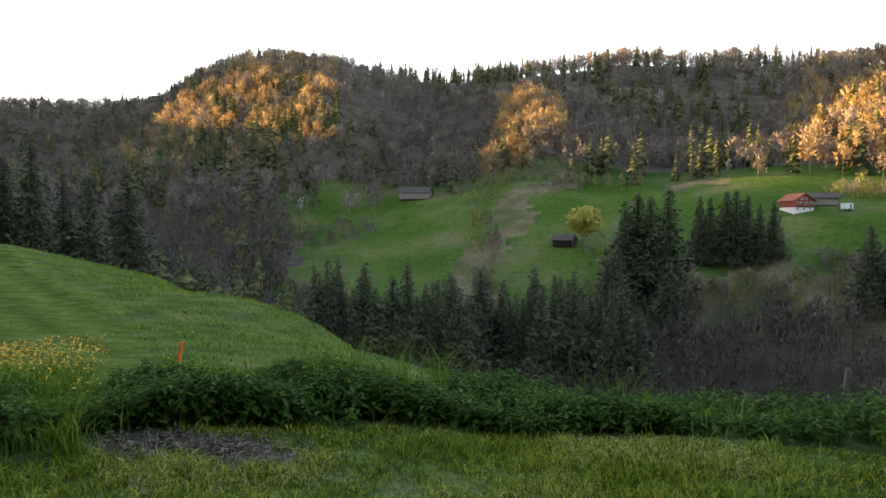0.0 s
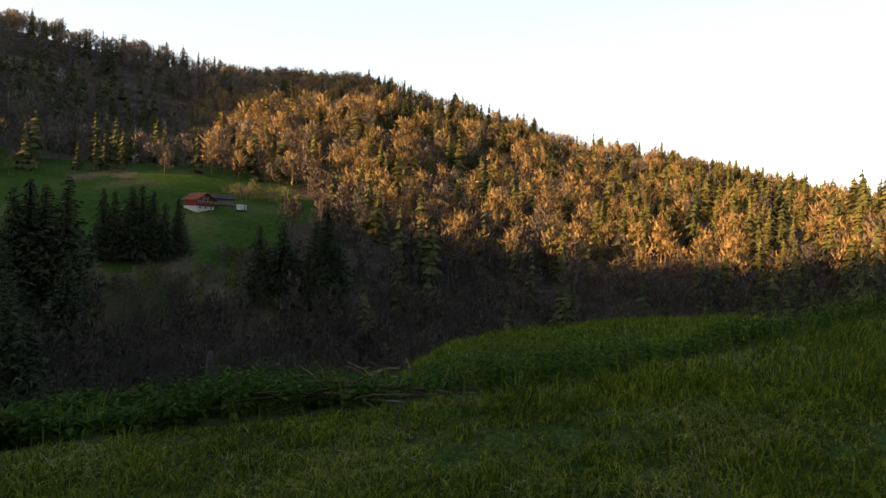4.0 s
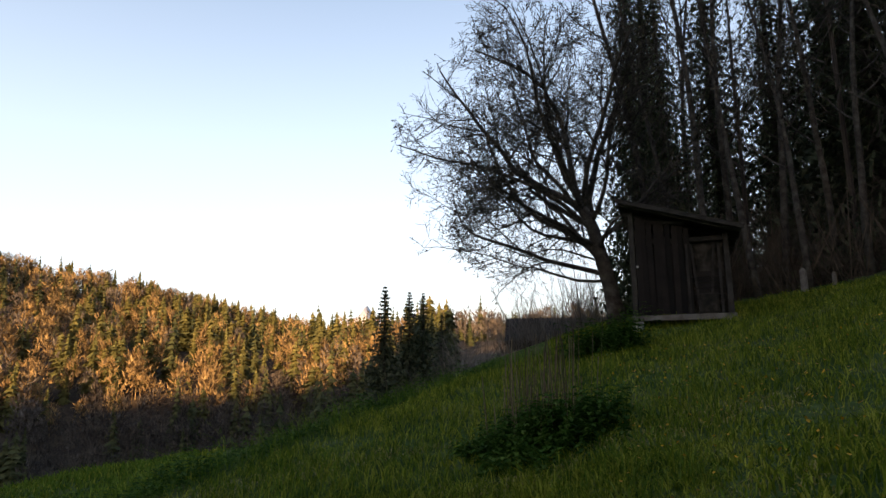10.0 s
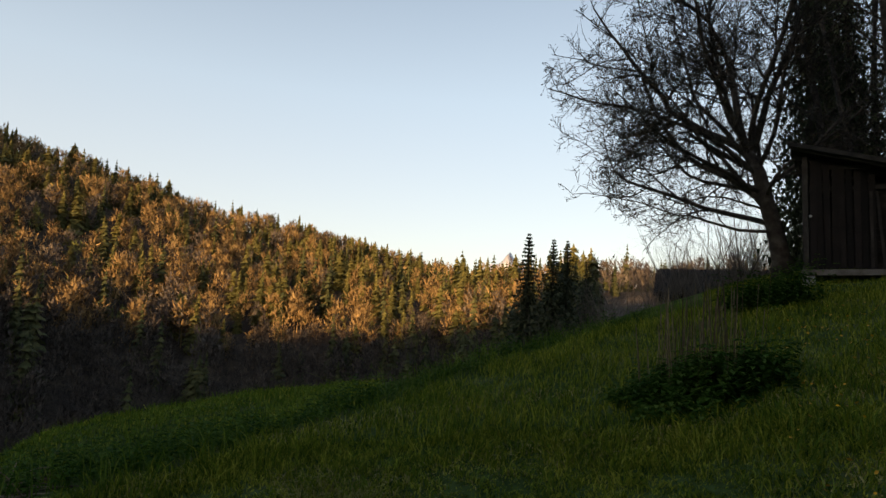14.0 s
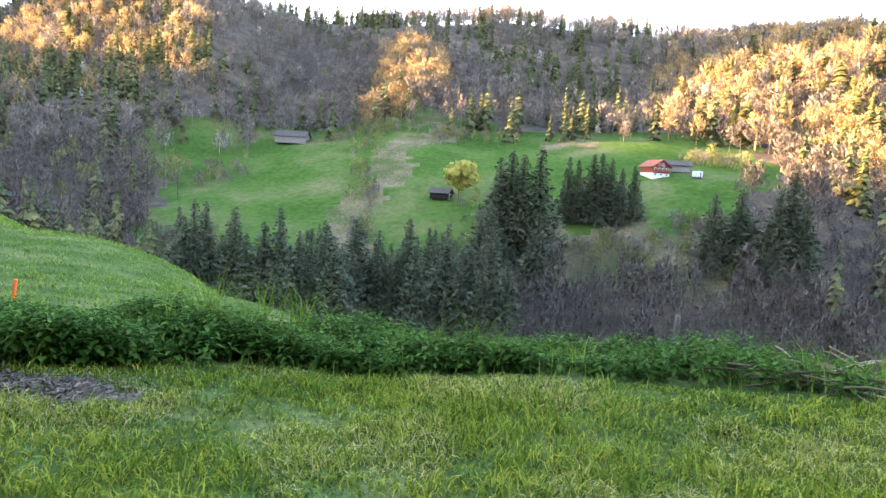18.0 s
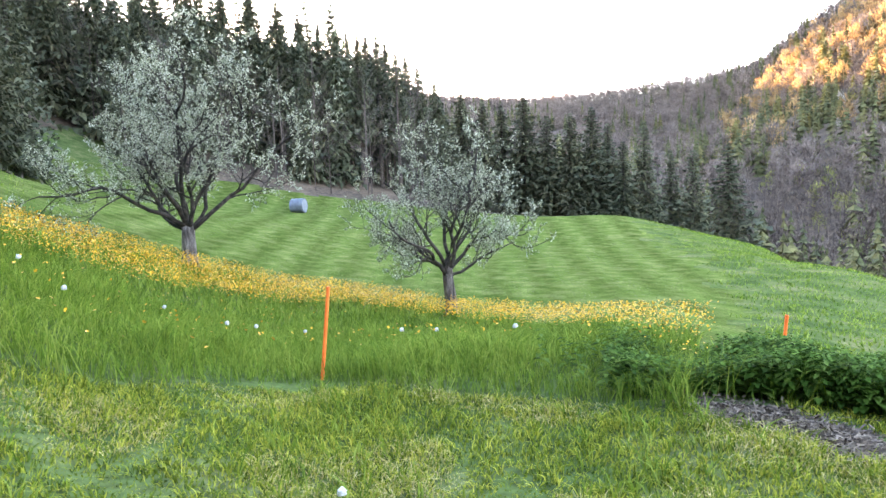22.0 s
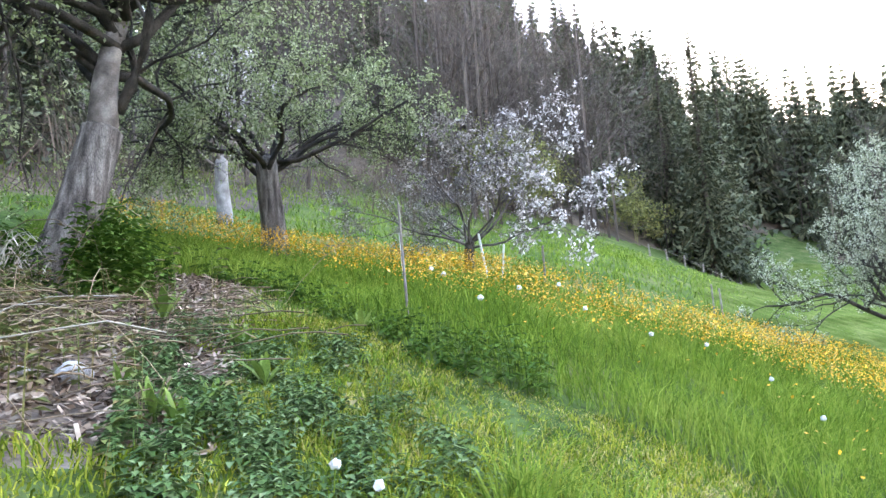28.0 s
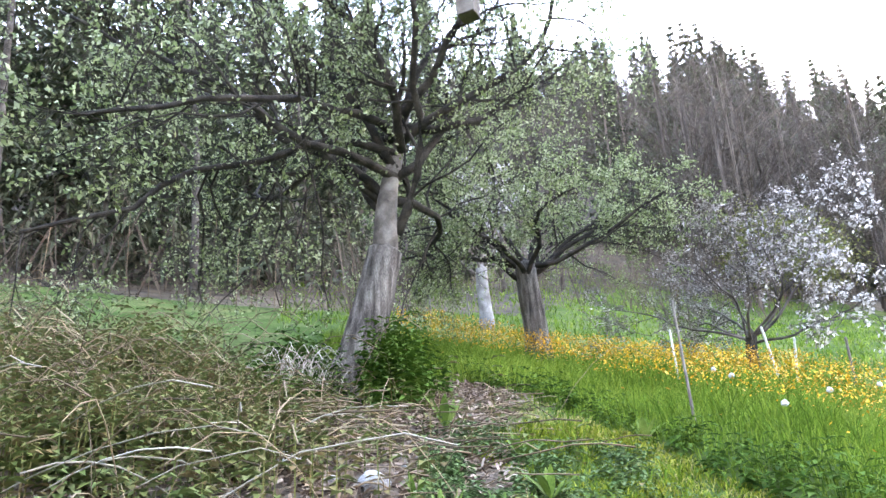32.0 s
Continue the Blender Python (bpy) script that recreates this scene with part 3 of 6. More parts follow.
# sunlit slopes, where the trees take the gold-tinted material
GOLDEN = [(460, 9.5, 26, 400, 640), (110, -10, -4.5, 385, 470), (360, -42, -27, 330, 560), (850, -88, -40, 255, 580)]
wood("spruce_forest", "dark green spruce forest covering the far slopes", "forest", SPRUCES, M_FARSPRUCE, [(330, 13, 40, 120, 330), (70, -60, -35, 190, 300), (900, -40, 30, 325, 660), (260, 14, 48, 690, 1010), (330, 22, 52, 340, 700), (300, -82, -40, 110, 250), (300, -90, -40, 240, 590), (240, -112, -84, 300, 620)], (13, 25), (1.0, 1.5), 1, -.3)
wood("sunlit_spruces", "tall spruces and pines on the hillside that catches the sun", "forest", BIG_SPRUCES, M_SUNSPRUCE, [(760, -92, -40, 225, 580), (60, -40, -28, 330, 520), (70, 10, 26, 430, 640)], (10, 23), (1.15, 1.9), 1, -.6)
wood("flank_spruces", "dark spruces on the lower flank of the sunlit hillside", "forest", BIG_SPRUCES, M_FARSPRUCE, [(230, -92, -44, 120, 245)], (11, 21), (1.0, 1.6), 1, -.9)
wood("ridge_spruces", "spruces standing apart along the skyline of the far ridge", "forest", SPRUCES, M_FARSPRUCE, [(420, -44, 24, 655, 712)], (11, 24), (.7, 1.0), 1, -.5)
wood("broadleaf_forest", "grey-brown bare broadleaf forest on the far slopes", "forest", BROADS, M_BARE, [(2700, -42, 30, 316, 690), (300, 14, 24, 690, 900), (420, 22, 52, 340, 690), (250, -112, -84, 300, 600), (260, -88, -40, 250, 560)], (12, 21), (1.0, 1.5), -1, -.8)
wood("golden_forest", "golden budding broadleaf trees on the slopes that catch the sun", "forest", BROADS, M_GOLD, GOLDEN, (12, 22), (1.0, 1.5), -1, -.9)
wood("valley_scrub", "dark grey-brown trees on the lower valley flanks", "forest", BROADS, M_GREYTWIG, [(330, 13, 40, 120, 330), (480, -84, -46, 100, 270), (300, -48, -17, 105, 195), (190, -56, -35, 185, 320)], (8, 17), (.8, 1.3), 0)
wood("valley_broadleaves", "grey-brown bare trees filling the valley below the meadow", "forest", FINE_BROADS, M_GREYTWIG, [(120, -18, 14, 95, 190), (330, -50, -17, 90, 200), (220, 10, 38, 105, 300), (220, -84, -46, 95, 230)], (11, 19), (1.0, 1.5), 0)
wood("fresh_green_trees", "broadleaf trees in first yellow-green leaf on the slopes", "forest", BROADS, M_FRESH, [(330, -86, 34, 240, 640), (70, -30, 20, 200, 350)], (8, 15), (1.0, 1.6), -1)
wood("distant_forest", "soft brown wooded ridge closing the valley", "forest", BROADS, M_BARE, [(1300, 20, 50, 690, 1030)], (16, 22), (1.4, 2.0), 0, sink=5.0)
wood("pale_trees", "pale blossoming trees scattered through the far woods", "forest", BROADS, M_PALETREE, [(46, -30, 28, 318, 560), (14, 4, 14, 200, 340)], (6, 12), (1.0, 1.4), 0)
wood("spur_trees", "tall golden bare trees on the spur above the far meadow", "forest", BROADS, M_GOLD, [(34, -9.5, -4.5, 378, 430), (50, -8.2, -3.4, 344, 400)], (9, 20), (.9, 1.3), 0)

# wooded slope above the mown field, and the woods that close the place uphill
wood("hillside_spruces", "dark spruces on the steep slope above the field", "forest", FINE_SPRUCES, M_SPRUCE, [(150, 57, 80, 84, 130), (230, 80, 128, 66, 140), (34, 128, 180, 40, 90), (24, -180, -128, 45, 90)], (15, 24), (.8, 1.15), 0)
wood("hillside_broadleaves", "grey bare broadleaf trees on the steep wooded slope", "forest", FINE_BROADS, M_GREYTWIG, [(150, 50, 82, 78, 130), (300, 84, 128, 42, 110), (60, 90, 106, 36, 50), (90, 128, 180, 30, 70), (70, -180, -124, 30, 80), (85, -136, -109, 23, 60)], (11, 18), (.9, 1.4), 0)
wood("wood_edge_scrub", "tangled bare scrub and saplings at the wood's edge", "scrub", SAPLINGS, M_BRUSH, [(80, 106, 128, 22, 40), (150, 128, 180, 16.5, 28), (40, -180, -150, 17, 28), (150, -150, -110, 21, 36), (110, 88, 108, 33, 46)], (1.6, 4.6), (.8, 1.3), 0)
wood("edge_bushes", "bushes in first green leaf at the foot of the wooded slope", "bushes", BUSHES, M_FRESH, [(14, 95.5, 101.5, 38, 44), (8, 86, 91, 56, 64)], (3.5, 6.5), (1.1, 1.5), 0)
wood("low_brush", "low dark brushwood under the bare trees beside the shed", "scrub", SAPLINGS, M_BRUSH, [(230, -136, -111.5, 20.5, 28)], (1.4, 4.0), (1.0, 1.6), 0)
wood("lip_scrub", "low budding scrub along the edge of the drop", "scrub", SAPLINGS, M_BARE, [(80, -103, -82, 26, 60), (60, -108, -96, 26, 34)], (2.2, 4.5), (1.0, 1.5), 0)

wood("field_edge_spruces", "lower spruces behind the mown field", "forest", FINE_SPRUCES, M_SPRUCE, [(110, 40, 58, 100, 150)], (8, 13), (1.0, 1.3), 0)
HEDGES = [(26, 6, 14, 285, 320), (26, -9, -1, 322, 345), (22, -5, -2.4, 215, 320), (20, -18, -12, 212, 240), (26, 8, 13, 205, 225), (26, -30, -19, 200, 214), (30, -38, -29, 200, 225), (18, -17, -8, 315, 335), (16, -36, -30, 285, 300)]
def hedge(name, label, shapes, mat, tall, wide):
    P = np.concatenate([on_meadow(*h) for h in HEDGES])
    V, F, N = scatter_trees(shapes, P, rng.uniform(*tall, len(P)), rng.uniform(*wide, len(P)))
    return tagged(array_mesh(name, V, F, mat, smooth=True, normals=N), label, "trees", kind="stuff")
def on_meadow(n, a0, a1, r0, r1):
    az, r = rng.uniform(a0, a1, n), rng.uniform(r0, r1, n)
    x, y = -r * np.sin(np.radians(az)), r * np.cos(np.radians(az))
    return np.stack([x, y, height(x, y) - .3], -1)
hedge("meadow_shrubs", "brown budding shrubs along the gullies of the far meadow", BROADS, M_BARE, (3, 8), (1.1, 1.8))
hedge("meadow_trees", "small trees in first green leaf on the far meadow", BROADS, M_FRESH, (4, 9), (1.0, 1.5))

# spruces that can be told apart: built once each, then copied
MASTERS = []
for k in range(10):
    V, F = fine_spruce(r2, 46, 13, 5, .022, .06 if k < 4 else .34) if k < 6 else fine_spruce(r2, 66, 15, 10, .0095) if k < 8 else fine_spruce(r2, 56, 13, 7, .0135)
    t = new("spruce")
    tagged(t, "tall dark green spruce standing in a close row" if k < 4 or k > 5 else "tall spruce with a bare lower trunk against the sky", "tree")
    array_mesh("crown", V, F, M_SPRUCE, parent=t)
    V, F = stem_shape(.014, 6, .95)
    array_mesh("trunk", V, F, M_DARKBARK, smooth=True, parent=t)
    MASTERS.append(t)
USED = [False] * 10


def spruce(az, r, tall, kind=None, wide=1.0, group="", sink=.3):
    k = random.randrange(4) if kind is None else kind
    p = polar(az, r, -sink)
    m = Matrix.LocRotScale(p, Euler((0, 0, random.uniform(0, 6.28))), None)
    if USED[k]:
        t = copy_thing(MASTERS[k], m)
    else:
        t = MASTERS[k]; t.matrix_basis = m; USED[k] = True
    t.scale = (tall * wide * 1.35, tall * wide * 1.35, tall)
    if group:
        t["group"] = group
    return t


random.seed(5)
for az, r, tall in ((-107.9, 23, 17.5), (-109.3, 24.5, 19), (-110.4, 23.5, 15)):
    spruce(az, r, tall, kind=6, wide=.42, group="dark narrow spruces behind the shed")
for az, r, tip in [(41.7, 105, 8.6), (43.6, 108, 8.0), (39.8, 104, 6.9), (37.9, 103, 7.0), (36.1, 105, 7.4), (34.8, 108, 6.0), (33.6, 102, 4.4), (31.9, 105, 5.9), (29.9, 112, 3.5), (28.2, 108, 3.4), (45.2, 104, 8.6), (47.0, 106, 9.3), (48.9, 104, 9.0), (25.6, 118, 3.6)]:
    g = polar(az, r).z
    spruce(az, r, 1.6 + r * math.tan(radians(tip)) - g + .3, wide=random.uniform(1.1, 1.6), group="spruces beyond the mown field")
for az, r, tip in [(49.2, 98, 10.4), (50.6, 96, 11.6), (51.6, 99, 12.4), (52.4, 92, 12.8), (53.3, 98, 13.4), (54.0, 95, 14.0), (54.9, 99, 14.0), (55.6, 90, 14.2), (56.5, 98, 14.4), (57.3, 94, 14.6), (58.8, 90, 15.0), (60.4, 93, 15.8), (62.1, 90, 16.6), (64.3, 94, 17.6), (66.5, 90, 18.2), (69.0, 92, 19.0), (71.5, 94, 17.6)]:
    g = polar(az, r).z
    spruce(az, r, 1.6 + r * math.tan(radians(tip)) - g + .3, kind=random.choice((4, 5)), wide=random.uniform(.7, .95), group="bare-stemmed spruces on the slope")
for k in range(58):
    az = -16.5 + 27.5 * (k + random.uniform(-.4, .4)) / 57
    r = random.uniform(140, 192)
    g = polar(az, r).z
    tip = -3.6 - 1.3 * abs(math.sin(az * .9 + .4)) + random.uniform(-2.2, .7) + (1.2 if az > 8 else 0)
    spruce(az, r, 1.6 + r * math.tan(radians(tip)) - g + .3, wide=random.uniform(.75, 1.5), group="dark spruce stand in the valley")
for az, r, tip, w in [(-15.4, 205, 2.2, 1.2), (-16.4, 208, 2.9, 1.1), (-17.4, 205, 2.6, 1.1), (-18.8, 204, 3.3, .9), (-19.0, 190, -2.3, 1.0), (-15.0, 190, -1.8, 1.1), (-14.0, 186, -3.0, 1.1), (-21.2, 226, 2.6, .9), (-22.0, 226, 2.4, .9), (-23.2, 226, 2.9, 1.0), (-23.9, 224, 3.0, 1.1), (-24.7, 226, 2.6, 1.0), (-25.6, 222, 1.9, 1.1), (-26.6, 225, 2.2, .9), (-34.9, 210, .85, 1.15), (-33.0, 206, .3, 1.1), (-38.5, 214, 2.9, 1.2), (-37.6, 206, 1.0, 1.0), (-39.5, 208, .5, 1.0)]:
    g = polar(az, r).z
    spruce(az, r, 1.6 + r * math.tan(radians(tip)) - g + .3, wide=w * random.uniform(1.15, 1.6), group="spruces below the farmhouse meadow")
for az, r, tip, w in [(-86.3, 62, 8.4, .9), (-88.4, 60, 7.9, 1.0), (-89.6, 62, 7.8, .9), (-91.2, 66, 6.0, 1.0)]:
    g = polar(az, r).z
    spruce(az, r, 1.6 + r * math.tan(radians(tip)) - g + .3, wide=w, group="spruces at the end of the hillside")
for az, r, tall in [(-130, 31, 17), (-134, 27, 18), (-139, 26, 17), (143, 24, 18), (150, 23, 19), (157, 22, 18), (164, 24, 19), (171, 23, 18), (136, 27, 17), (127, 30, 17), (179, 22, 18), (-173, 22, 18), (-165, 23, 17), (-157, 23, 18), (-148, 24, 17)]:
    spruce(az, r, tall, kind=random.choice((6, 7)), wide=.85, group="spruces at the wood's edge")
for az, r, tall in ((-125.5, 25, 21), (-128, 28, 20), (-131.5, 25, 20), (-114.5, 29, 18), (-119, 27.5, 16), (-123, 27, 19)):
    spruce(az, r, tall, kind=7, wide=.7, group="dark narrow spruces behind the shed")
for az, r, tall in [(82.8, 62, 23), (81.2, 66, 20), (85.6, 66, 21)]:
    spruce(az, r, tall, kind=8, wide=.9, group="spruces at the wood's edge")
for az, r, tall in [(92.6, 58, 19), (97.8, 54, 18), (102.5, 52, 17), (106, 50, 18), (110, 46, 17), (100, 60, 20), (86.5, 78, 22)]:
    spruce(az, r, tall, kind=random.choice((8, 9)), wide=random.uniform(.75, 1.0), group="spruces on the steep wooded slope")


# ---------- trees near at hand ----------
class Wood:
    """Collects tapering limbs as tubes, and the places where leaves grow."""
    def __init__(self, seed):
        self.r = np.random.default_rng(seed)
        self.tubes = {}
        self.leaves = []

    def tube(self, key, pts, rads, sides):
        V, F = self.tubes.setdefault(key, ([], []))
        if sides >= 7:
            pts, rads = [pts[0]] + list(pts) + [pts[-1] + (np.array(pts[-1]) - np.array(pts[-2])) * .02], [.001] + list(rads) + [.001]
            pts[0] = np.array(pts[0]) - (np.array(pts[2]) - np.array(pts[1])) * .02
        pts = np.array(pts); n = len(pts); c = sum(len(v) for v in V)
        t = np.gradient(pts, axis=0); t /= np.linalg.norm(t, axis=1)[:, None] + 1e-9
        ref = np.where(np.abs(t[:, 2:3]) > .9, np.array([[1., 0, 0]]), np.array([[0, 0, 1.]]))
        u = np.cross(t, ref); u /= np.linalg.norm(u, axis=1)[:, None] + 1e-9
        v = np.cross(t, u)
        a = np.arange(sides) * 2 * math.pi / sides
        ring = pts[:, None] + (u[:, None] * np.cos(a)[None, :, None] + v[:, None] * np.sin(a)[None, :, None]) * np.array(rads)[:, None, None]
        V.append(ring.reshape(-1, 3))
        i, j = np.meshgrid(np.arange(n - 1), np.arange(sides), indexing="ij")
        p, q = c + i * sides + j, c + i * sides + (j + 1) % sides
        F.append(np.stack([p, q, q + sides, p + sides], -1).reshape(-1, 4))

    def grow(self, p, d, length, rad, level, cfg, key):
        r = self.r
        n = whole = (9, 11, 6, 4, 3)[min(level, 4)]
        pts, rads = [np.array(p, float)], [rad]
        d = np.array(d, float); d /= np.linalg.norm(d)
        end = cfg["taper"][min(level, len(cfg["taper"]) - 1)]
        for k in range(n):
            d = d + r.normal(size=3) * cfg["gnarl"][min(level, len(cfg["gnarl"]) - 1)] + np.array([0, 0, cfg["up"][min(level, len(cfg["up"]) - 1)]])
            d /= np.linalg.norm(d)
            q = pts[-1] + d * length / n
            if level and cfg.get("hull") and k > 0:
                c0, e0 = cfg["hull"]
                if (((q - c0) / e0) ** 2).sum() > 1:
                    n = k
                    break
            pts.append(q)
            rads.append(rad * (1 - (1 - end) * (k + 1) / n))
        self.tube(key, pts, rads, (9, 7, 5, 3, 3)[min(level, 4)])
        if level >= cfg["levels"]:
            for k in range(1, n + 1):
                self.leaves.append((pts[k], d))
            return
        kids = cfg["kids"][level]
        if n < whole:
            length, kids = length * n / whole, max(1, round(kids * n / whole))
        for k in range(kids):
            f = cfg["from"][min(level, len(cfg["from"]) - 1)]
            s = f + (1 - f) * (k + r.random()) / kids
            i = min(int(s * n), n - 1)
            q = pts[i] + (pts[i + 1] - pts[i]) * (s * n - i)
            axis = pts[i + 1] - pts[i]; axis /= np.linalg.norm(axis)
            side = np.cross(axis, r.normal(size=3)); side /= np.linalg.norm(side)
            ang = radians(cfg["angle"][min(level, len(cfg["angle"]) - 1)] * r.uniform(.7, 1.3))
            nd = axis * math.cos(ang) + side * math.sin(ang)
            nl = length * cfg["ratio"][min(level, len(cfg["ratio"]) - 1)] * r.uniform(.6, 1.2) * (1.15 - .45 * s)
            nr = max(rads[i] * cfg["thin"][min(level, len(cfg["thin"]) - 1)], cfg["least"])
            self.grow(q, nd, nl, nr, level + 1, cfg, key if level >= 1 else ("twigs" if cfg["kids"][0] > 12 else key))

    def place(self, name, label, category, mats, base, leaf=None, group=""):
        t = new(name)
        t.location = base
        tagged(t, label, category, group)
        for key, (V, F) in self.tubes.items():
            V, F = np.concatenate(V), np.concatenate(F)
            ob = array_mesh(key.split(".")[0], V, F, mats.get(key.split(".")[0], mats["trunk"]), smooth=True, parent=t)
            if key == "twigs":
                ob["kind"] = "stuff"
        for part_name, (share, size, mat, per, *where) in (leaf or {}).items():
            P = np.array([q[0] for q in self.leaves])
            keep = self.r.random(len(P)) < (share * where[0](P) if where else share)
            P = np.repeat(P[keep], per, 0)
            P = P + self.r.normal(size=P.shape) * size * .9
            V, F = leaf_quads(P, size, self.r)
            array_mesh(part_name, V, F, mat, parent=t)["kind"] = "stuff"
        return t


def leaf_quads(P, size, r):
    n = len(P)
    a = r.normal(size=(n, 3)); a /= np.linalg.norm(a, axis=1)[:, None]
    b2 = np.cross(a, r.normal(size=(n, 3))); b2 /= np.linalg.norm(b2, axis=1)[:, None] + 1e-9
    s = (size * r.uniform(.6, 1.3, n))[:, None]
    V = np.stack([P - a * s, P + b2 * s * .55, P + a * s, P - b2 * s * .55], 1).reshape(-1, 3)
    F = np.arange(4 * n).reshape(n, 4)
    return V, F


M_LEAF = material("spring_leaves", [(0.10, 0.135, 0.045), (0.185, 0.22, 0.095), (0.32, 0.35, 0.21)], 1.5, 0.6, island=0.8, through=.45)
M_GREYLEAF = material("greyish_buds_and_leaves", [(0.14, 0.160, 0.090), (0.25, 0.272, 0.180), (0.40, 0.415, 0.32)], 1.5, 0.7, island=0.8, through=.3)
M_BLOSSOM = material("white_blossom", [(0.36, 0.325, 0.30), (0.48, 0.45, 0.425), (0.60, 0.58, 0.555)], 2.0, 0.7, island=0.6, through=.3)
M_BUD = material("brown_buds", [(0.035, 0.027, 0.018), (0.06, 0.047, 0.030), (0.10, 0.082, 0.050)], 2.0, 0.8, island=0.8)
M_PALEBUD = material("grey_pink_buds", [(0.15, 0.125, 0.11), (0.23, 0.205, 0.185), (0.33, 0.31, 0.29)], 2.0, 0.8, island=0.8)
M_CHERRYTWIG = material("grey_cherry_bark", [(0.03, 0.026, 0.023), (0.065, 0.055, 0.048), (0.11, 0.096, 0.085)], 4.0, 0.9, bump=.005)
M_PALEBARK = material("pale_lichened_bark", [(0.03, 0.025, 0.021), (0.11, 0.097, 0.083), (0.23, 0.21, 0.185)], 14.0, 0.95, bump=0.09, fine=.6, grow=.16)
M_BLACKBARK = material("mossy_dark_bark", [(0.013, 0.011, 0.009), (0.025, 0.021, 0.016), (0.055, 0.047, 0.037)], 6.0, 0.95, bump=0.02)
M_TWIG = material("thin_grey_twigs", [(0.06, 0.05, 0.042), (0.11, 0.095, 0.08), (0.17, 0.15, 0.13)], 3.0, 0.95)

FRUIT = dict(levels=4, kids=(6, 6, 6, 5), gnarl=(.06, .2, .24, .26, .22), up=(.02, .05, .07, .08, .10), taper=(.7, .3, .3, .3, .3), angle=(58, 50, 48, 45), ratio=(.95, .52, .5, .5), thin=(.42, .5, .5, .55), least=.006)
FRUIT["from"] = (.55, .25, .2, .2)


def fruit_tree(name, label, base, seed, trunk_height, trunk_radius, lean, limbs, limb_length, mats, leaf, cfg=None, group="", leader=None):
    """An orchard tree: a short trunk, limbs given as (bearing, rise, length share), and a fine crown."""
    c = dict(FRUIT); c.update(cfg or {})
    w = Wood(seed)
    n = 7
    pts = [np.array([lean[0] * f + .03 * math.sin(f * 5 + seed), lean[1] * f + .03 * math.cos(f * 4), trunk_height * f - .15 * (f == 0)]) for f in np.linspace(0, 1, n)]
    rads = [trunk_radius * (1.3 - .3 * min(1, f * 4) - .18 * f) for f in np.linspace(0, 1, n)]
    w.tube("trunk", pts + [pts[-1] + np.array([lean[0] * .1, lean[1] * .1, .14])], rads + [.02], 12)
    top_pt = pts[-1]
    if leader:
        rise = [top_pt + np.array(leader) * f + np.array([.05 * math.sin(f * 6), .05 * math.cos(f * 5) - .05, 0]) for f in np.linspace(-.12, 1, 7)]
        w.tube("leader", rise, [trunk_radius * (.66 - .44 * f) for f in np.linspace(0, 1, 7)], 10)
    for k, (bear, rise, share, *dz) in enumerate(limbs):
        a, e2 = radians(bear), radians(rise)
        d = (-math.sin(a) * math.cos(e2), math.cos(a) * math.cos(e2), math.sin(e2))
        q = top_pt + (np.array(dz[0]) if dz else np.array([0, 0, -.25 * trunk_height * w.r.random() * (k > 0)]))
        w.grow(q, d, limb_length * share, trunk_radius * (.24 if share > .7 else .19) * c.get("stout", 1.0), 1, c, "limb.%d" % k)
    return w.place(name, label, "tree", mats, base, leaf, group)


pear_mats = {"trunk": M_PALEBARK, "limb": M_BLACKBARK, "twigs": M_TWIG}
fruit_tree("pear_tree", "old pear tree, black gnarled limbs, pale leaf, beside mown field", polar(69.6, 22.6, -.05), 11, 1.25, .24, (.05, .05), [(70 + 90, 24, 1), (70 - 90, 26, 1.05), (120, 40, .8), (70 - 60, 40, .8), (70 + 70, 38, .8), (20, 70, 1.1), (200, 62, .95), (250, 45, .8), (300, 78, 1.25), (60, 82, 1.3), (170, 70, 1.15)], 4.6, pear_mats, {"leaves": (.95, .032, M_GREYLEAF, 5)}, {"up": (.02, .05, .12, .16, .18), "kids": (6, 9, 6, 5), "stout": 1.4, "gnarl": (.06, .22, .28, .28, .22)}, "pear trees")
fruit_tree("pear_tree", "old pear tree with a leaning pale trunk and sparse pale buds", polar(48.2, 18.1, -.05), 12, 1.3, .17, (.12, -.12), [(50 + 90, 12, .66), (50 - 90, 16, .66), (50 + 60, 34, .6), (20, 60, 1), (200, 60, 1), (100, 75, 1.2), (290, 80, 1.25), (320, 50, .8), (50, 82, 1.25), (140, 62, 1.0)], 3.1, pear_mats, {"leaves": (.9, .024, M_GREYLEAF, 4)}, {"up": (.02, .05, .14, .18, .18), "kids": (6, 9, 6, 5), "stout": 1.5, "gnarl": (.06, .22, .28, .28, .22)}, "pear trees")
cherry = fruit_tree("cherry_tree", "small cherry tree half covered in white blossom among buttercups", polar(102.3, 12.7, -.05), 13, .75, .11, (-.12, .05), [(10, 25, 1), (50, 40, .9), (195, 30, .95), (240, 55, .8), (120, 50, .8), (320, 50, .8), (90, 70, .7), (150, 30, .9), (285, 25, .8), (0, 14, .9)], 2.85, {"trunk": M_BLACKBARK, "limb": M_CHERRYTWIG, "twigs": M_TWIG}, {"buds": (.9, .024, M_PALEBUD, 2), "blossom": (.72, .040, M_BLOSSOM, 2, lambda P: np.clip(.03 + .30 * (P[:, 1] * .974 - P[:, 0] * .225 - .2) - .14 * (P[:, 2] - 1.7), .012, .6))}, {"kids": (6, 8, 6, 6), "up": (.02, .04, .05, .06, .07)})
apple_mats = {"trunk": M_PALEBARK, "leader": M_BARK, "limb": M_BLACKBARK, "twigs": M_TWIG}
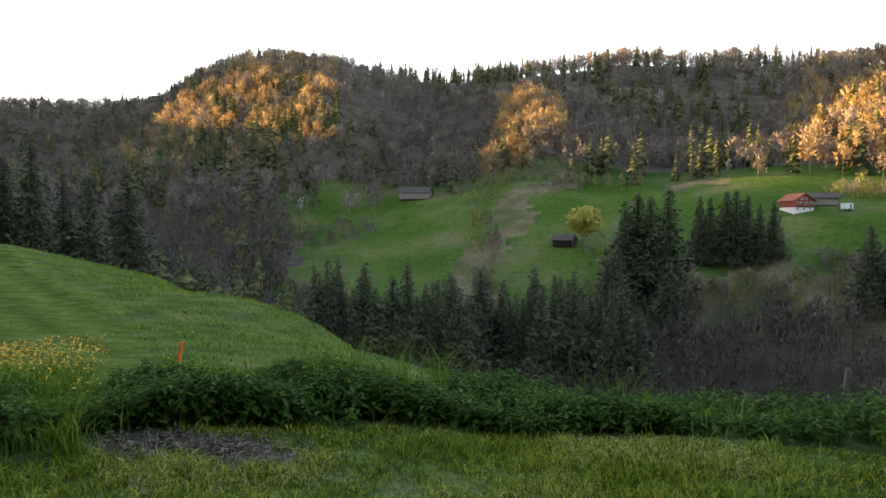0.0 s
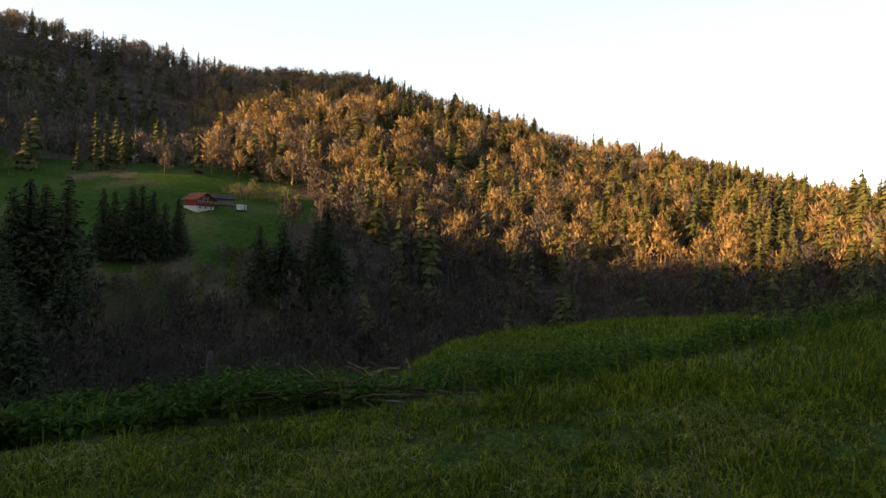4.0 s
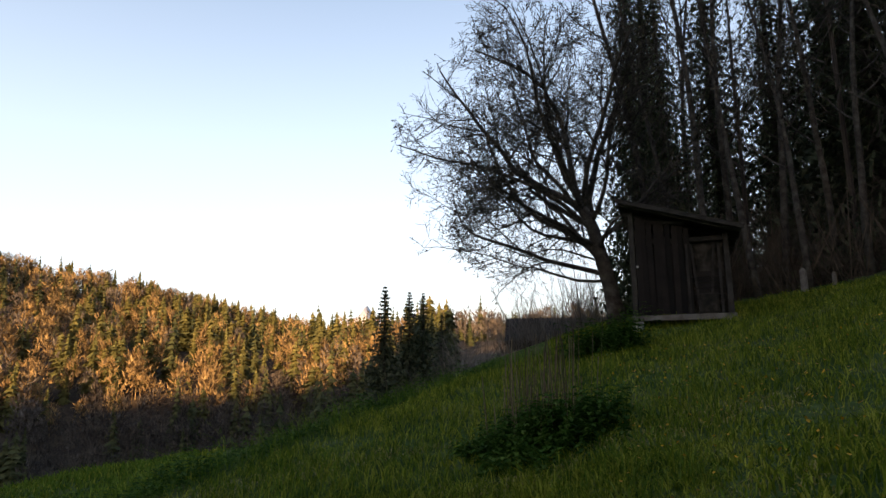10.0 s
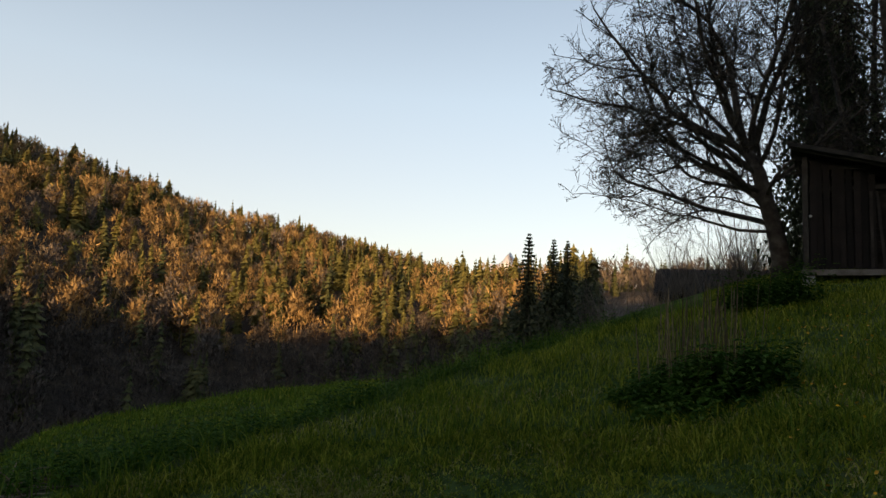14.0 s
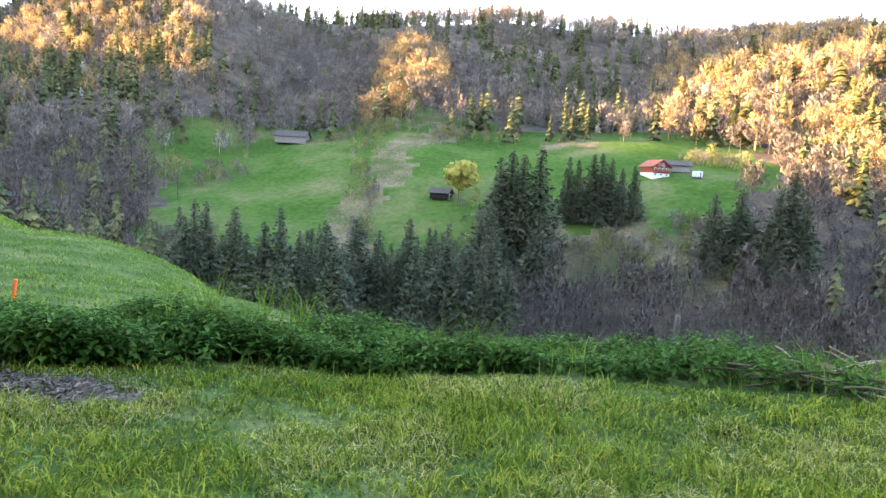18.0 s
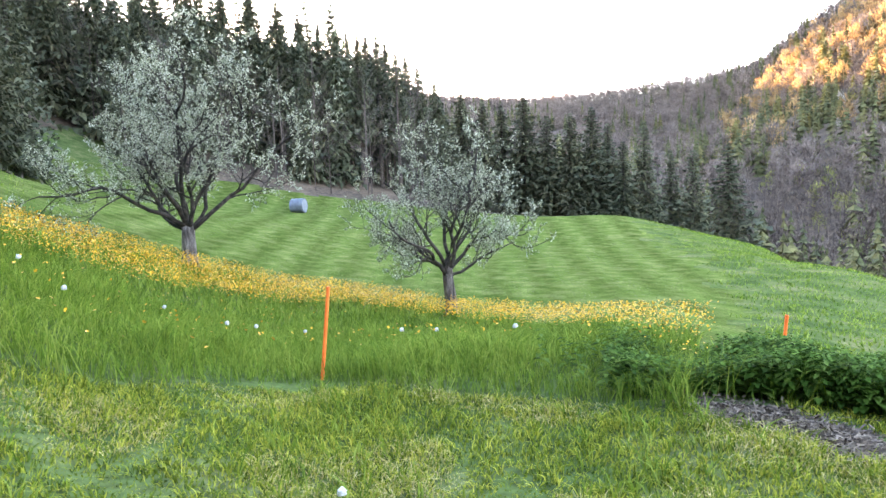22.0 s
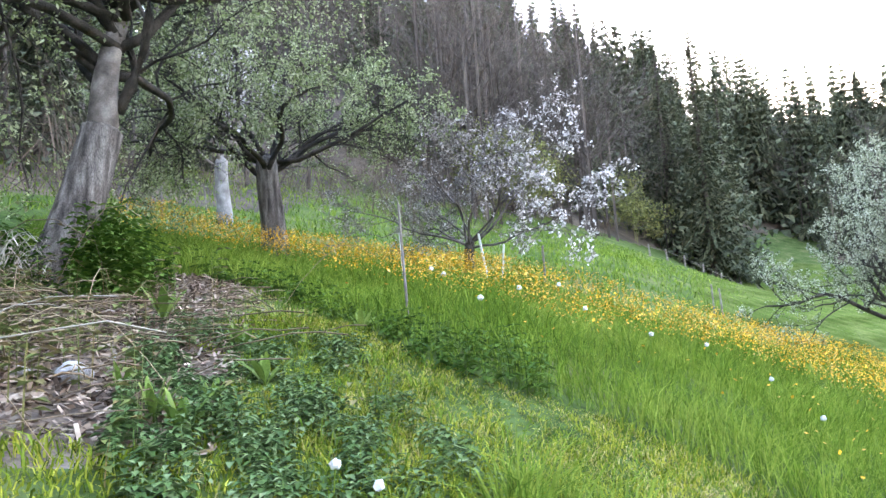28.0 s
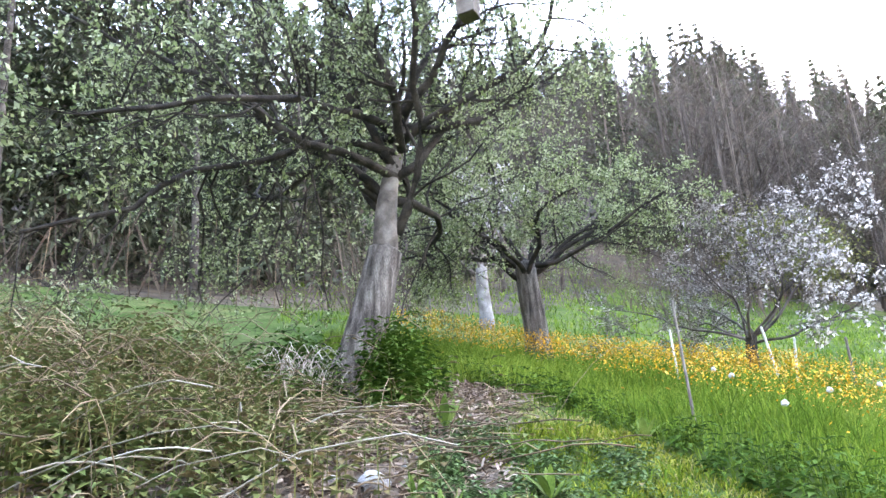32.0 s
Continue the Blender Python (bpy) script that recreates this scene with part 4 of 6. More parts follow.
fruit_tree("apple_tree", "old apple tree, leaning cracked grey trunk, fresh leaves, woodchip bank", polar(133.3, 7.5, -.05), 14, 1.65, .245, (-.36, .28), [(45, 80, .95), (42, 6, 1.15, (-.15, .25, 1.5)), (60, 38, 1.05, (-.1, .1, .9)), (215, 48, 1.1, (-.05, .05, .5)), (240, 40, 1.1, (-.05, .05, .6)), (200, 15, 1.1, (-.12, .15, 1.4)), (300, 40, .9, (-.1, .2, 1.2)), (350, 50, .9, (-.1, .2, 1.6)), (110, 55, 1.0, (-.1, .2, 1.7)), (150, 55, .9, (0, 0, .4)), (75, 28, .9, (-.1, .1, .6)), (250, 10, 1.35, (-.1, .1, .9)), (232, 22, 1.3, (-.1, .1, 1.2)), (265, 30, 1.1, (-.1, .15, 1.4)), (35, 66, 1.15, (-.1, .1, .2)), (225, 62, 1.1, (-.1, .1, 1.0)), (20, 45, 1.2, (-.1, .15, 1.3))], 3.3, apple_mats, {"leaves": (.8, .026, M_LEAF, 3)}, {"kids": (6, 9, 8, 6), "up": (.02, .015, .0, -.03, .02), "angle": (58, 55, 52, 50), "ratio": (.95, .55, .55, .6), "thin": (.42, .42, .45, .5), "least": .004}, "apple trees", (-.16, .26, 1.8))
fruit_tree("apple_tree", "spreading apple tree with thick pale trunk in the buttercup meadow", polar(118.2, 11.8, -.05), 15, 1.75, .22, (.05, -.05), [(28, 8, 1), (208, 24, 1), (60, 60, 1), (160, 55, 1), (260, 55, .9), (320, 50, .9), (100, 80, 1.1), (20, 40, 1.05), (215, 52, 1.1), (290, 20, .9), (120, 25, .8)], 3.0, apple_mats, {"leaves": (.8, .028, M_LEAF, 3)}, {"kids": (6, 9, 7, 6), "up": (.02, .02, .0, -.05, -.03), "thin": (.42, .42, .45, .5), "least": .004}, "apple trees")
fruit_tree("apple_tree", "smaller fruit tree with whitewashed trunk and blossom near the wood", polar(122.6, 17, -.05), 16, 1.6, .18, (.05, .05), [(30, 35, 1), (210, 35, 1), (120, 60, 1), (300, 60, 1), (80, 75, 1.1)], 2.3, {"trunk": material("whitewashed_bark", [(.11, .10, .09), (.17, .16, .145), (.24, .225, .21)], 5, .95, bump=.01), "limb": M_TWIG, "twigs": M_TWIG}, {"blossom": (.6, .06, M_BLOSSOM, 1)}, None, "apple trees")

# the tall bare tree beside the shed
w = Wood(21)
BIG = dict(levels=4, kids=(0, 11, 9, 7), gnarl=(.05, .15, .2, .24, .26), up=(.02, .035, .03, .03, .03), taper=(.7, .2, .25, .3, .4), angle=(50, 46, 48, 45), ratio=(.9, .42, .50, .5), thin=(.5, .45, .5, .6), least=.0085)
BIG["from"] = (.4, .22, .12, .1)
BIG["hull"] = (np.array([.46, 1.65, 4.7]), np.array([4.1, 4.1, 4.75]))
trunk_pts = [(.12, -.05, -.2), (.06, .0, .5), (.05, .1, 1.1), (.08, .3, 1.9), (.12, .45, 2.6), (.16, .72, 3.2)]
w.tube("trunk", trunk_pts, [.29, .215, .195, .18, .165, .13], 12)
# limbs: bearing, rise, length, radius, height of the fork
for k, (bear, rise, ln, rad, hz) in enumerate([(-15, 56, 6.4, .13, 3.1), (-12, 78, 7.0, .12, 3.1), (170, 70, 6.0, .12, 3.0), (60, 70, 6.6, .10, 3.0), (-80, 68, 6.6, .10, 3.0), (-18, 24, 6.0, .105, 1.95), (-8, 4, 5.8, .09, 1.35), (-30, 36, 5.8, .09, 2.6), (8, 40, 5.8, .085, 2.5), (-50, 22, 5.0, .075, 2.2), (28, 18, 5.0, .075, 2.1), (-22, -4, 4.4, .055, 1.2), (165, 38, 4.4, .075, 2.2), (120, 50, 5.0, .08, 2.7), (-120, 50, 5.0, .08, 2.7), (-15, 66, 6.6, .085, 2.9), (90, 20, 4.2, .06, 2.0), (-95, 20, 4.2, .06, 2.0), (-14, 46, 6.2, .085, 2.8), (-40, 58, 6.2, .08, 3.0), (20, 58, 6.2, .08, 3.0)]):
    a, e2 = radians(bear), radians(rise)
    hs = [p[2] for p in trunk_pts]
    q = np.array([np.interp(hz, hs, [p[0] for p in trunk_pts]), np.interp(hz, hs, [p[1] for p in trunk_pts]), hz])
    w.grow(q, (-math.sin(a) * math.cos(e2), math.cos(a) * math.cos(e2), math.sin(e2)), ln, rad * .8, 1, BIG, "limb.%d" % k)
w.grow(np.array([.0, -.22, .35]), (.05, .16, 1), 5.6, .085, 1, BIG, "limb.31")
w.place("bare_tree", "tall spreading bare tree with small opening buds beside the shed", "tree", {"trunk": M_DARKBARK, "limb": M_DARKBARK}, polar(-105.6, 17.6, -.05), {"buds": (.38, .028, M_BUD, 1)})

# bare trees behind the shed and round the wood's edge: three built, then copied
POLE = dict(levels=3, kids=(14, 5, 4), gnarl=(.03, .10, .15, .2), up=(.03, .06, .06, .05), taper=(.25, .25, .3, .4), angle=(55, 45, 42), ratio=(.26, .5, .5), thin=(.35, .5, .55), least=.010)
POLE["from"] = (.3, .25, .2)
poles = []
for k in range(3):
    w = Wood(31 + k)
    w.grow((0, 0, -.2), (.03 * k, .05, 1), 14.5 + k, .12, 0, POLE, "trunk")
    w.leaves = w.leaves[::2]
    poles.append(w.place("bare_wood_tree", "tall thin bare tree at the dark edge of the wood", "tree", {"trunk": M_DARKBARK, "twigs": M_DARKBARK}, (0, 0, 0), {"buds": (.3, .06, M_BUD, 1)}, "bare trees at the wood's edge"))
random.seed(9)
spots = [(-109.5, 19.5), (-111.5, 21), (-113, 20), (-115, 22), (-116.5, 20.5), (-118.5, 22), (-120, 20.5), (-122, 23), (-124, 21), (-126.5, 22.5), (-129, 20), (-112.3, 26), (-117.6, 27), (-123, 28), (-128, 26), (-133, 22), (-136, 20), (138, 24), (147, 20), (154, 21), (161, 19.5), (168, 21), (130, 25), (174, 20), (116, 30), (121, 27), (-142, 21), (-150, 20), (-160, 20), (-170, 19.5)]
for k, (az, r) in enumerate(spots):
    s = random.uniform(.8, 1.1)
    m = Matrix.LocRotScale(polar(az, r), Euler((random.uniform(-.05, .05), random.uniform(-.05, .05), random.uniform(0, 6.28))), None)
    t = poles[k % 3] if k < 3 else copy_thing(poles[k % 3], m)
    t.matrix_basis = m
    t.scale = (s, s, s)

# the poplar in yellow leaf on the far meadow
V, F = broadleaf_shape(np.random.default_rng(44), 800, .09, .34, .10, .5, 1.0)
t = tagged(new("young_tree"), "round yellow-green leafing tree beside a hut on the far meadow", "tree")
t.location = polar(-11.9, 240, -.3)
array_mesh("crown", V * 18.0, F, material("yellow_leaves", [(.22, .20, .04), (.32, .28, .06)], .3, .8, island=.5, through=.3), parent=t)
V, F = stem_shape(.02, 6, .5)
array_mesh("trunk", V * 18.0, F, M_DARKBARK, parent=t)


# ---------- grass, herbs, flowers ----------
def blades(P, tall, wide, lean, r, lean_dir=None):
    """Bent grass blades standing at the places P."""
    n = len(P)
    a = r.uniform(0, 2 * math.pi, n)
    s = np.stack([np.cos(a), np.sin(a), 0 * a], -1) * (wide * r.uniform(.6, 1.3, n))[:, None] * .5
    b2 = r.uniform(0, 2 * math.pi, n)
    d = np.stack([np.cos(b2), np.sin(b2), 0 * b2], -1) * (lean * r.uniform(.2, 1.4, n) * tall)[:, None]
    up = np.zeros((n, 3)); up[:, 2] = tall
    V = np.stack([P - s, P + s, P + up * .55 + d * .3 - s * .8, P + up * .55 + d * .3 + s * .8, P + up * (1 - .25 * lean) + d], 1).reshape(-1, 3)
    k = np.arange(n)[:, None] * 5
    F = np.concatenate([k + np.array([[0, 1, 3]]), k + np.array([[0, 3, 2]]), k + np.array([[2, 3, 4]])])
    return V, F


def spots_polar(n, az0, az1, r0, r1, r):
    az = r.uniform(az0, az1, n); d = np.sqrt(r.uniform(r0 * r0, r1 * r1, n))
    return az, d


def on_ground(az, d, sink=.01):
    x, y = -d * np.sin(np.radians(az)), d * np.cos(np.radians(az))
    return np.stack([x, y, height(x, y) - sink], -1)


def between(az, table):
    return np.interp(az, [p[0] for p in table], [p[1] for p in table])


TALL_NEAR = [(30, 5.4), (38, 5.7), (46, 5.9), (51, 6.1), (58.6, 7.3), (69, 6.4), (77, 6.05), (86, 5.95), (92, 5.85), (99, 5.55), (105, 5.75), (114, 6.8), (121, 8.3), (136, 9.8)]
YELLOW_NEAR = [(28, 6.2), (32, 7.0), (40, 11.5), (47.7, 15.5), (57, 17.4), (69, 16.1), (75, 13.4), (82, 10.9), (91, 8.1), (95, 7.4), (103, 7.0), (117, 8.9), (128, 12.0)]
MEADOW_FAR = [(28, 8.5), (32, 10.2), (40, 14.4), (47.7, 17.9), (57, 20.8), (69.5, 22.0), (75, 20.8), (82, 15.5), (88, 11.9), (94, 10.6), (103.7, 12.6), (117.6, 11.9), (127, 15.3)]
LIP = [(-100, 15), (-92, 13.5), (-81, 9.7), (-67, 7.1), (-59, 6.2), (-40, 5.9), (-10, 5.9), (5, 6.0), (30, 5.6), (36, 5.6)]

M_GRASS = material("short_grass", [(0.034, 0.066, 0.007), (0.126, 0.172, 0.013), (0.34, 0.335, 0.045)], 1.6, 0.8, island=0.7, through=.3, spec=.05)
M_DRY = material("dry_mown_grass", [(0.19, 0.175, 0.036), (0.30, 0.26, 0.075), (0.42, 0.35, 0.15)], 0.8, 0.7, island=0.7, through=.2)
M_TALL = material("tall_meadow_grass", [(0.042, 0.088, 0.009), (0.098, 0.162, 0.017), (0.21, 0.265, 0.046)], 0.6, 0.8, island=0.6, through=.35, spec=.05)
M_NETTLE = material("nettle_leaves", [(0.022, 0.056, 0.007), (0.048, 0.104, 0.012), (0.10, 0.165, 0.028)], 1.5, 0.75, island=0.7, through=.25, spec=.08)
M_BRAMBLE = material("bramble_leaves", [(0.07, 0.09, 0.02), (0.12, 0.14, 0.035), (0.17, 0.12, 0.05)], 1.5, 0.6, island=0.8, through=.25)
M_YELLOW = material("buttercup_petals", [(0.50, 0.235, 0.004), (0.66, 0.345, 0.008)], 5.0, 0.4, island=.6)
M_WHITE = material("seed_heads", [(0.32, 0.32, 0.30), (0.45, 0.45, 0.43)], 30.0, 0.9)
M_HAY = material("fresh_hay", [(0.060, 0.084, 0.020), (0.105, 0.124, 0.040), (0.16, 0.165, 0.070)], 0.8, 0.7, island=0.7, through=.2)
M_CHIP = material("wood_chips", [(0.06, 0.041, 0.029), (0.16, 0.112, 0.080), (0.34, 0.265, 0.20)], 3.0, 0.95, island=.85)
M_STRAW = material("bleached_straw", [(0.18, 0.16, 0.12), (0.28, 0.25, 0.20), (0.40, 0.37, 0.31)], 3.0, 0.9, island=.8)
M_STEM = material("dead_canes", [(0.07, 0.05, 0.03), (0.14, 0.10, 0.06), (0.25, 0.19, 0.12)], 3.0, 0.9, island=.85)

r3 = np.random.default_rng(17)
DOCKS = [(125.3, 6.2, .34), (119.3, 5.5, .24), (117.4, 4.9, .24), (127.0, 4.6, .18), (124.6, 4.2, .26), (122.6, 4.1, .26), (110.6, 6.3, .24), (121.0, 4.5, .2)]


def keep_lawn(az, d):
    """Mown ground near the camera, outside the tall meadow, the bank of chips and the nettle edge."""
    ok = ~((az > 30) & (az < 136) & (d > between(az, TALL_NEAR)))
    ok &= ~((az > -100) & (az <= 30) & (d > between(az, LIP)))
    ok &= ~((az + 2.2 * np.sin(d * 4.1) > 121.5) & (az < 170) & (d > 3.9) & (d < 9))
    x, y = -d * np.sin(np.radians(az)), d * np.cos(np.radians(az))
    ok &= ((x + 1.95) / .72) ** 2 + ((y - 5.0) / .27) ** 2 > 1 + .5 * np.sin(x * 9) * np.sin(y * 13)
    return ok


def lawn(n, az0, az1, d0, d1, tall, wide, name, label, mat, test=keep_lawn, lean=.7, patchy=.42):
    az, d = spots_polar(n, az0, az1, d0, d1, r3)
    m = test(az, d)
    P = on_ground(az[m], d[m])
    x, y = P[:, 0], P[:, 1]
    clump = np.sin(x * 1.9 + np.sin(y * 2.3)) * np.sin(y * 1.6) + np.sin(x * 7.1 + 2 * np.sin(y * 3.7)) * np.sin(y * 8.3 + 2 * np.sin(x * 4.1))
    h = r3.uniform(*tall, len(P)) * np.clip(.95 + patchy * clump, .3, 1.8)
    V, F = blades(P, h, wide, lean, r3)
    return tagged(array_mesh(name, V, F, mat), label, "grass", kind="stuff")


lawn(200000, -112, 136, 1.9, 6.6, (.035, .115), .010, "grass", "short green grass on the mown slope", M_GRASS, lean=1.0)
lawn(80000, -75, 122, 1.9, 6.5, (.04, .11), .007, "dry_grass", "dry yellowish cut grass lying on the mown strip", M_DRY, lambda a, d: keep_lawn(a, d) & (np.sin(a * .21 + d * 2.1) + np.sin(d * 3.3 - a * .12) + .5 * np.sin(a * .53) > .45), 1.6)
lawn(16000, -180, 180, 0, 2.1, (.05, .13), .012, "grass", "short green grass under the standing place", M_GRASS)
lawn(26000, 136, 248, 2, 7, (.06, .16), .016, "grass", "short green grass on the bank behind", M_GRASS)
lawn(105000, -126, -52, 5.5, 19, (.08, .20), .011, "grass", "green grass on the slope below the shed", M_GRASS)
lawn(50000, -112, 136, 2.2, 9, (.10, .22), .010, "grass_tufts", "taller bright tufts standing up from the cut grass", M_TALL, lambda a, d: keep_lawn(a, d) & (np.sin(a * .9 + d * 5.1) * np.sin(d * 7.3 - a * .41) + .6 * np.sin(a * .23 + 1) > .45), .9)
lawn(9000, -118, -66, 4.5, 8.5, (.04, .1), .014, "dry_grass", "dry cut grass in rows on the slope", M_DRY, lambda a, d: np.sin(a * .16 + d * 2.6) > .45, 1.5)
lawn(105000, 28, 136, 5.2, 13.5, (.16, .44), .009, "tall_grass", "tall bright green grass of the unmown meadow", M_TALL, lambda a, d: (d > between(a, TALL_NEAR)) & (d < between(a, MEADOW_FAR)), .8)
lawn(42000, 28, 100, 13, 23, (.22, .45), .018, "tall_grass", "tall green meadow grass beyond the orange pole", M_TALL, lambda a, d: d < between(a, MEADOW_FAR), .8)
lawn(30000, 80, 140, 11, 40, (.10, .24), .03, "grass", "green uncut grass on the rising pasture", M_TALL, lambda a, d: (d > between(a, MEADOW_FAR)) & (r3.random(len(a)) < (a - 80) / 9), .8)
lawn(36000, -100, 32, 5.2, 16, (.16, .42), .010, "tall_grass", "dark uncut grass along the edge of the drop", M_TALL, lambda a, d: (d > between(a, LIP)) & (d < between(a, LIP) + 1.6), .8)
lawn(15000, -74, -44, 7, 26, (.08, .18), .03, "grass", "bright grass on the knoll below the edge", M_GRASS, lambda a, d: d > between(a, LIP) + 1.2, .6)
lawn(42000, 8, 33, 8, 60, (.05, .14), .028, "tall_grass", "lush uncut grass on the flank beside the mown field", M_TALL, lambda a, d: (a < np.interp(d, (8, 14, 20, 50, 75), (29, 24, 24.5, 31.5, 33)) - .5 + np.sin(d * 2.3) + r3.normal(size=len(d)) * .7) & (d > between(a, LIP) + 1.5), .8)
lawn(26000, 80, 120, 3.8, 8, (.04, .10), .008, "dry_grass", "pale yellowish cut grass on the mown strip beside tall grass", M_DRY, lambda a, d: (d < between(a, TALL_NEAR) - .05) & (d > between(a, TALL_NEAR) - 1.15) & (r3.random(len(a)) < .75), 1.5)
lawn(1500, -14, 12, 6.2, 7.6, (.35, .75), .010, "tall_grass", "tall bright grass blades rising out of the nettles", M_TALL, lambda a, d: (d > between(a, LIP) + .3) & (np.sin(a * 1.7) + .5 * np.sin(a * 4.1 + d) > -.2), .55)
def on_swath(a, d):
    """Every other band of the mown field, where the hay lies thicker."""
    x, y = -d * np.sin(np.radians(a)), d * np.cos(np.radians(a))
    lane = np.arctan2(x - 26, y + 23) * 70 + .2
    keep = np.sin(lane * 2.9) + .3 * np.sin(d * 1.1) + r3.normal(size=len(a)) * .45 > .1
    return keep & (d > between(a, MEADOW_FAR)) & (a > np.interp(d, (8, 14, 20, 50), (29, 25, 25.5, 32)))


lawn(60000, 29, 84, 9, 46, (.02, .06), .022, "mown_stubble", "short pale stubble and hay on the mown field", M_HAY, on_swath, 1.3, 0.0)
lawn(12000, -72, -46, 10, 21, (.10, .24), .022, "grass", "fresh bright grass on the round knoll below the edge", M_TALL, lambda a, d: d > between(a, LIP) + 2.0, .6)
lawn(1500, 86, 100, 2.9, 4.2, (.25, .5), .010, "grass_tussock", "tall grass tussocks beside the bare bank", M_TALL, lambda a, d: d > 0, .9)


def herbs(az, d, tall, leaf, pairs, mat, name, label, category, drop=.25):
    """Leafy herbs: each a thin stem with pairs of toothed leaves."""
    P = on_ground(az, d)
    n = len(P)
    h = r3.uniform(*tall, n) * (.72 + .4 * np.sin(P[:, 0] * 2.3 + np.sin(P[:, 1] * 3)) * np.sin(P[:, 1] * 1.9 + P[:, 0]))
    VV, FF, off = [], [], 0
    tilt = r3.normal(size=(n, 2)) * .15
    sv, sf = blades(P, h, .008, .1, r3)
    VV.append(sv); FF.append(sf); off = len(sv)
    for k in range(pairs):
        f = (k + 1) / pairs
        c = P.copy(); c[:, 2] += h * (.2 + .8 * f); c[:, :2] += tilt * (h * f)[:, None]
        a = r3.uniform(0, math.pi, n) + k * 1.57
        for sgn in (1, -1):
            dd = np.stack([np.cos(a) * sgn, np.sin(a) * sgn, 0 * a], -1); ww = np.stack([-np.sin(a), np.cos(a), 0 * a], -1)
            L = (leaf * r3.uniform(.7, 1.3, n) * (1.15 - .5 * f))[:, None]
            z = np.array([0, 0, 1.0])
            q = np.stack([c, c + dd * L * .45 + ww * L * .3 + z * L * .08, c + dd * L - z * L * drop, c + dd * L * .45 - ww * L * .3 + z * L * .08], 1).reshape(-1, 3)
            i = np.arange(n)[:, None] * 4 + off
            VV.append(q); FF.append(np.concatenate([i + np.array([[0, 1, 2]]), i + np.array([[0, 2, 3]])])); off += 4 * n
    return tagged(array_mesh(name, np.concatenate(VV), np.concatenate(FF), mat), label, category, kind="stuff")


az = np.clip(r3.normal(0, 19, 3400), -42, 33) + r3.normal(size=3400)
herbs(az, between(az, LIP) + .1 + r3.random(3400) ** .8 * 1.5, (.25, .48), .085, 7, M_NETTLE, "nettles", "dense dark green nettles along the edge of the drop", "nettles")
az = r3.normal(20, 5.5, 800)
herbs(az, 5.8 + r3.random(800) * 1.2, (.28, .5), .085, 8, M_NETTLE, "nettles", "tall nettle clump behind the wood chips", "nettles")
az = r3.uniform(-96, -34, 900)
herbs(az, between(az, LIP) + .3 + r3.random(900) * 1.4, (.2, .42), .08, 4, M_NETTLE, "nettles", "low nettles among grass on the slope's edge", "nettles")
az = r3.uniform(100, 127, 3800)
d = r3.uniform(3.0, 6.0, 3800)
m = (d < between(az, TALL_NEAR) - np.clip((112 - az) * .16, .2, 1.1)) & (np.sin(az * 1.1 + d * 3) + np.sin(d * 5.3 - az * .7) + r3.normal(size=3800) * .8 > -.1)
herbs(az[m], d[m], (.05, .22), .068, 3, material("ground_herbs", [(.034, .074, .016), (.072, .128, .032), (.15, .20, .085)], 1.5, .6, island=.7, through=.2), "ground_herbs", "low broad-leaved herbs beside the woodchip bank", "herbs")
az = 133.2 + np.where(r3.random(460) < .4, 4.0, -3.6) + r3.normal(0, 1.3, 460)
herbs(az, r3.normal(7.4, .3, 460), (.3, .85), .12, 6, M_NETTLE, "elder_shoots", "dark green leafy shoots round the leaning trunk", "bush")
az = r3.uniform(96, 124, 220)
herbs(az, between(az, TALL_NEAR) + r3.uniform(-.2, .5, 220), (.15, .4), .09, 3, M_NETTLE, "nettles", "nettles along the edge of the mown strip", "nettles")

# two bushes on the right-hand slope
for cx, cd, sr, n, tall, lab in [(-98.8, 7.7, .62, 620, (.2, .55), "round clump of nettles and dead stalks on the slope"), (-104.4, 12.9, .62, 380, (.3, .8), "dark low bush at the foot of the bare tree")]:
    c = on_ground(np.array([cx]), np.array([cd]))[0]
    q = c[:2] + r3.normal(size=(n, 2)) * sr * .55
    herbs(np.degrees(np.arctan2(-q[:, 0], q[:, 1])), np.hypot(q[:, 0], q[:, 1]), tall, .10, 6, M_NETTLE, "bush", lab, "bush")


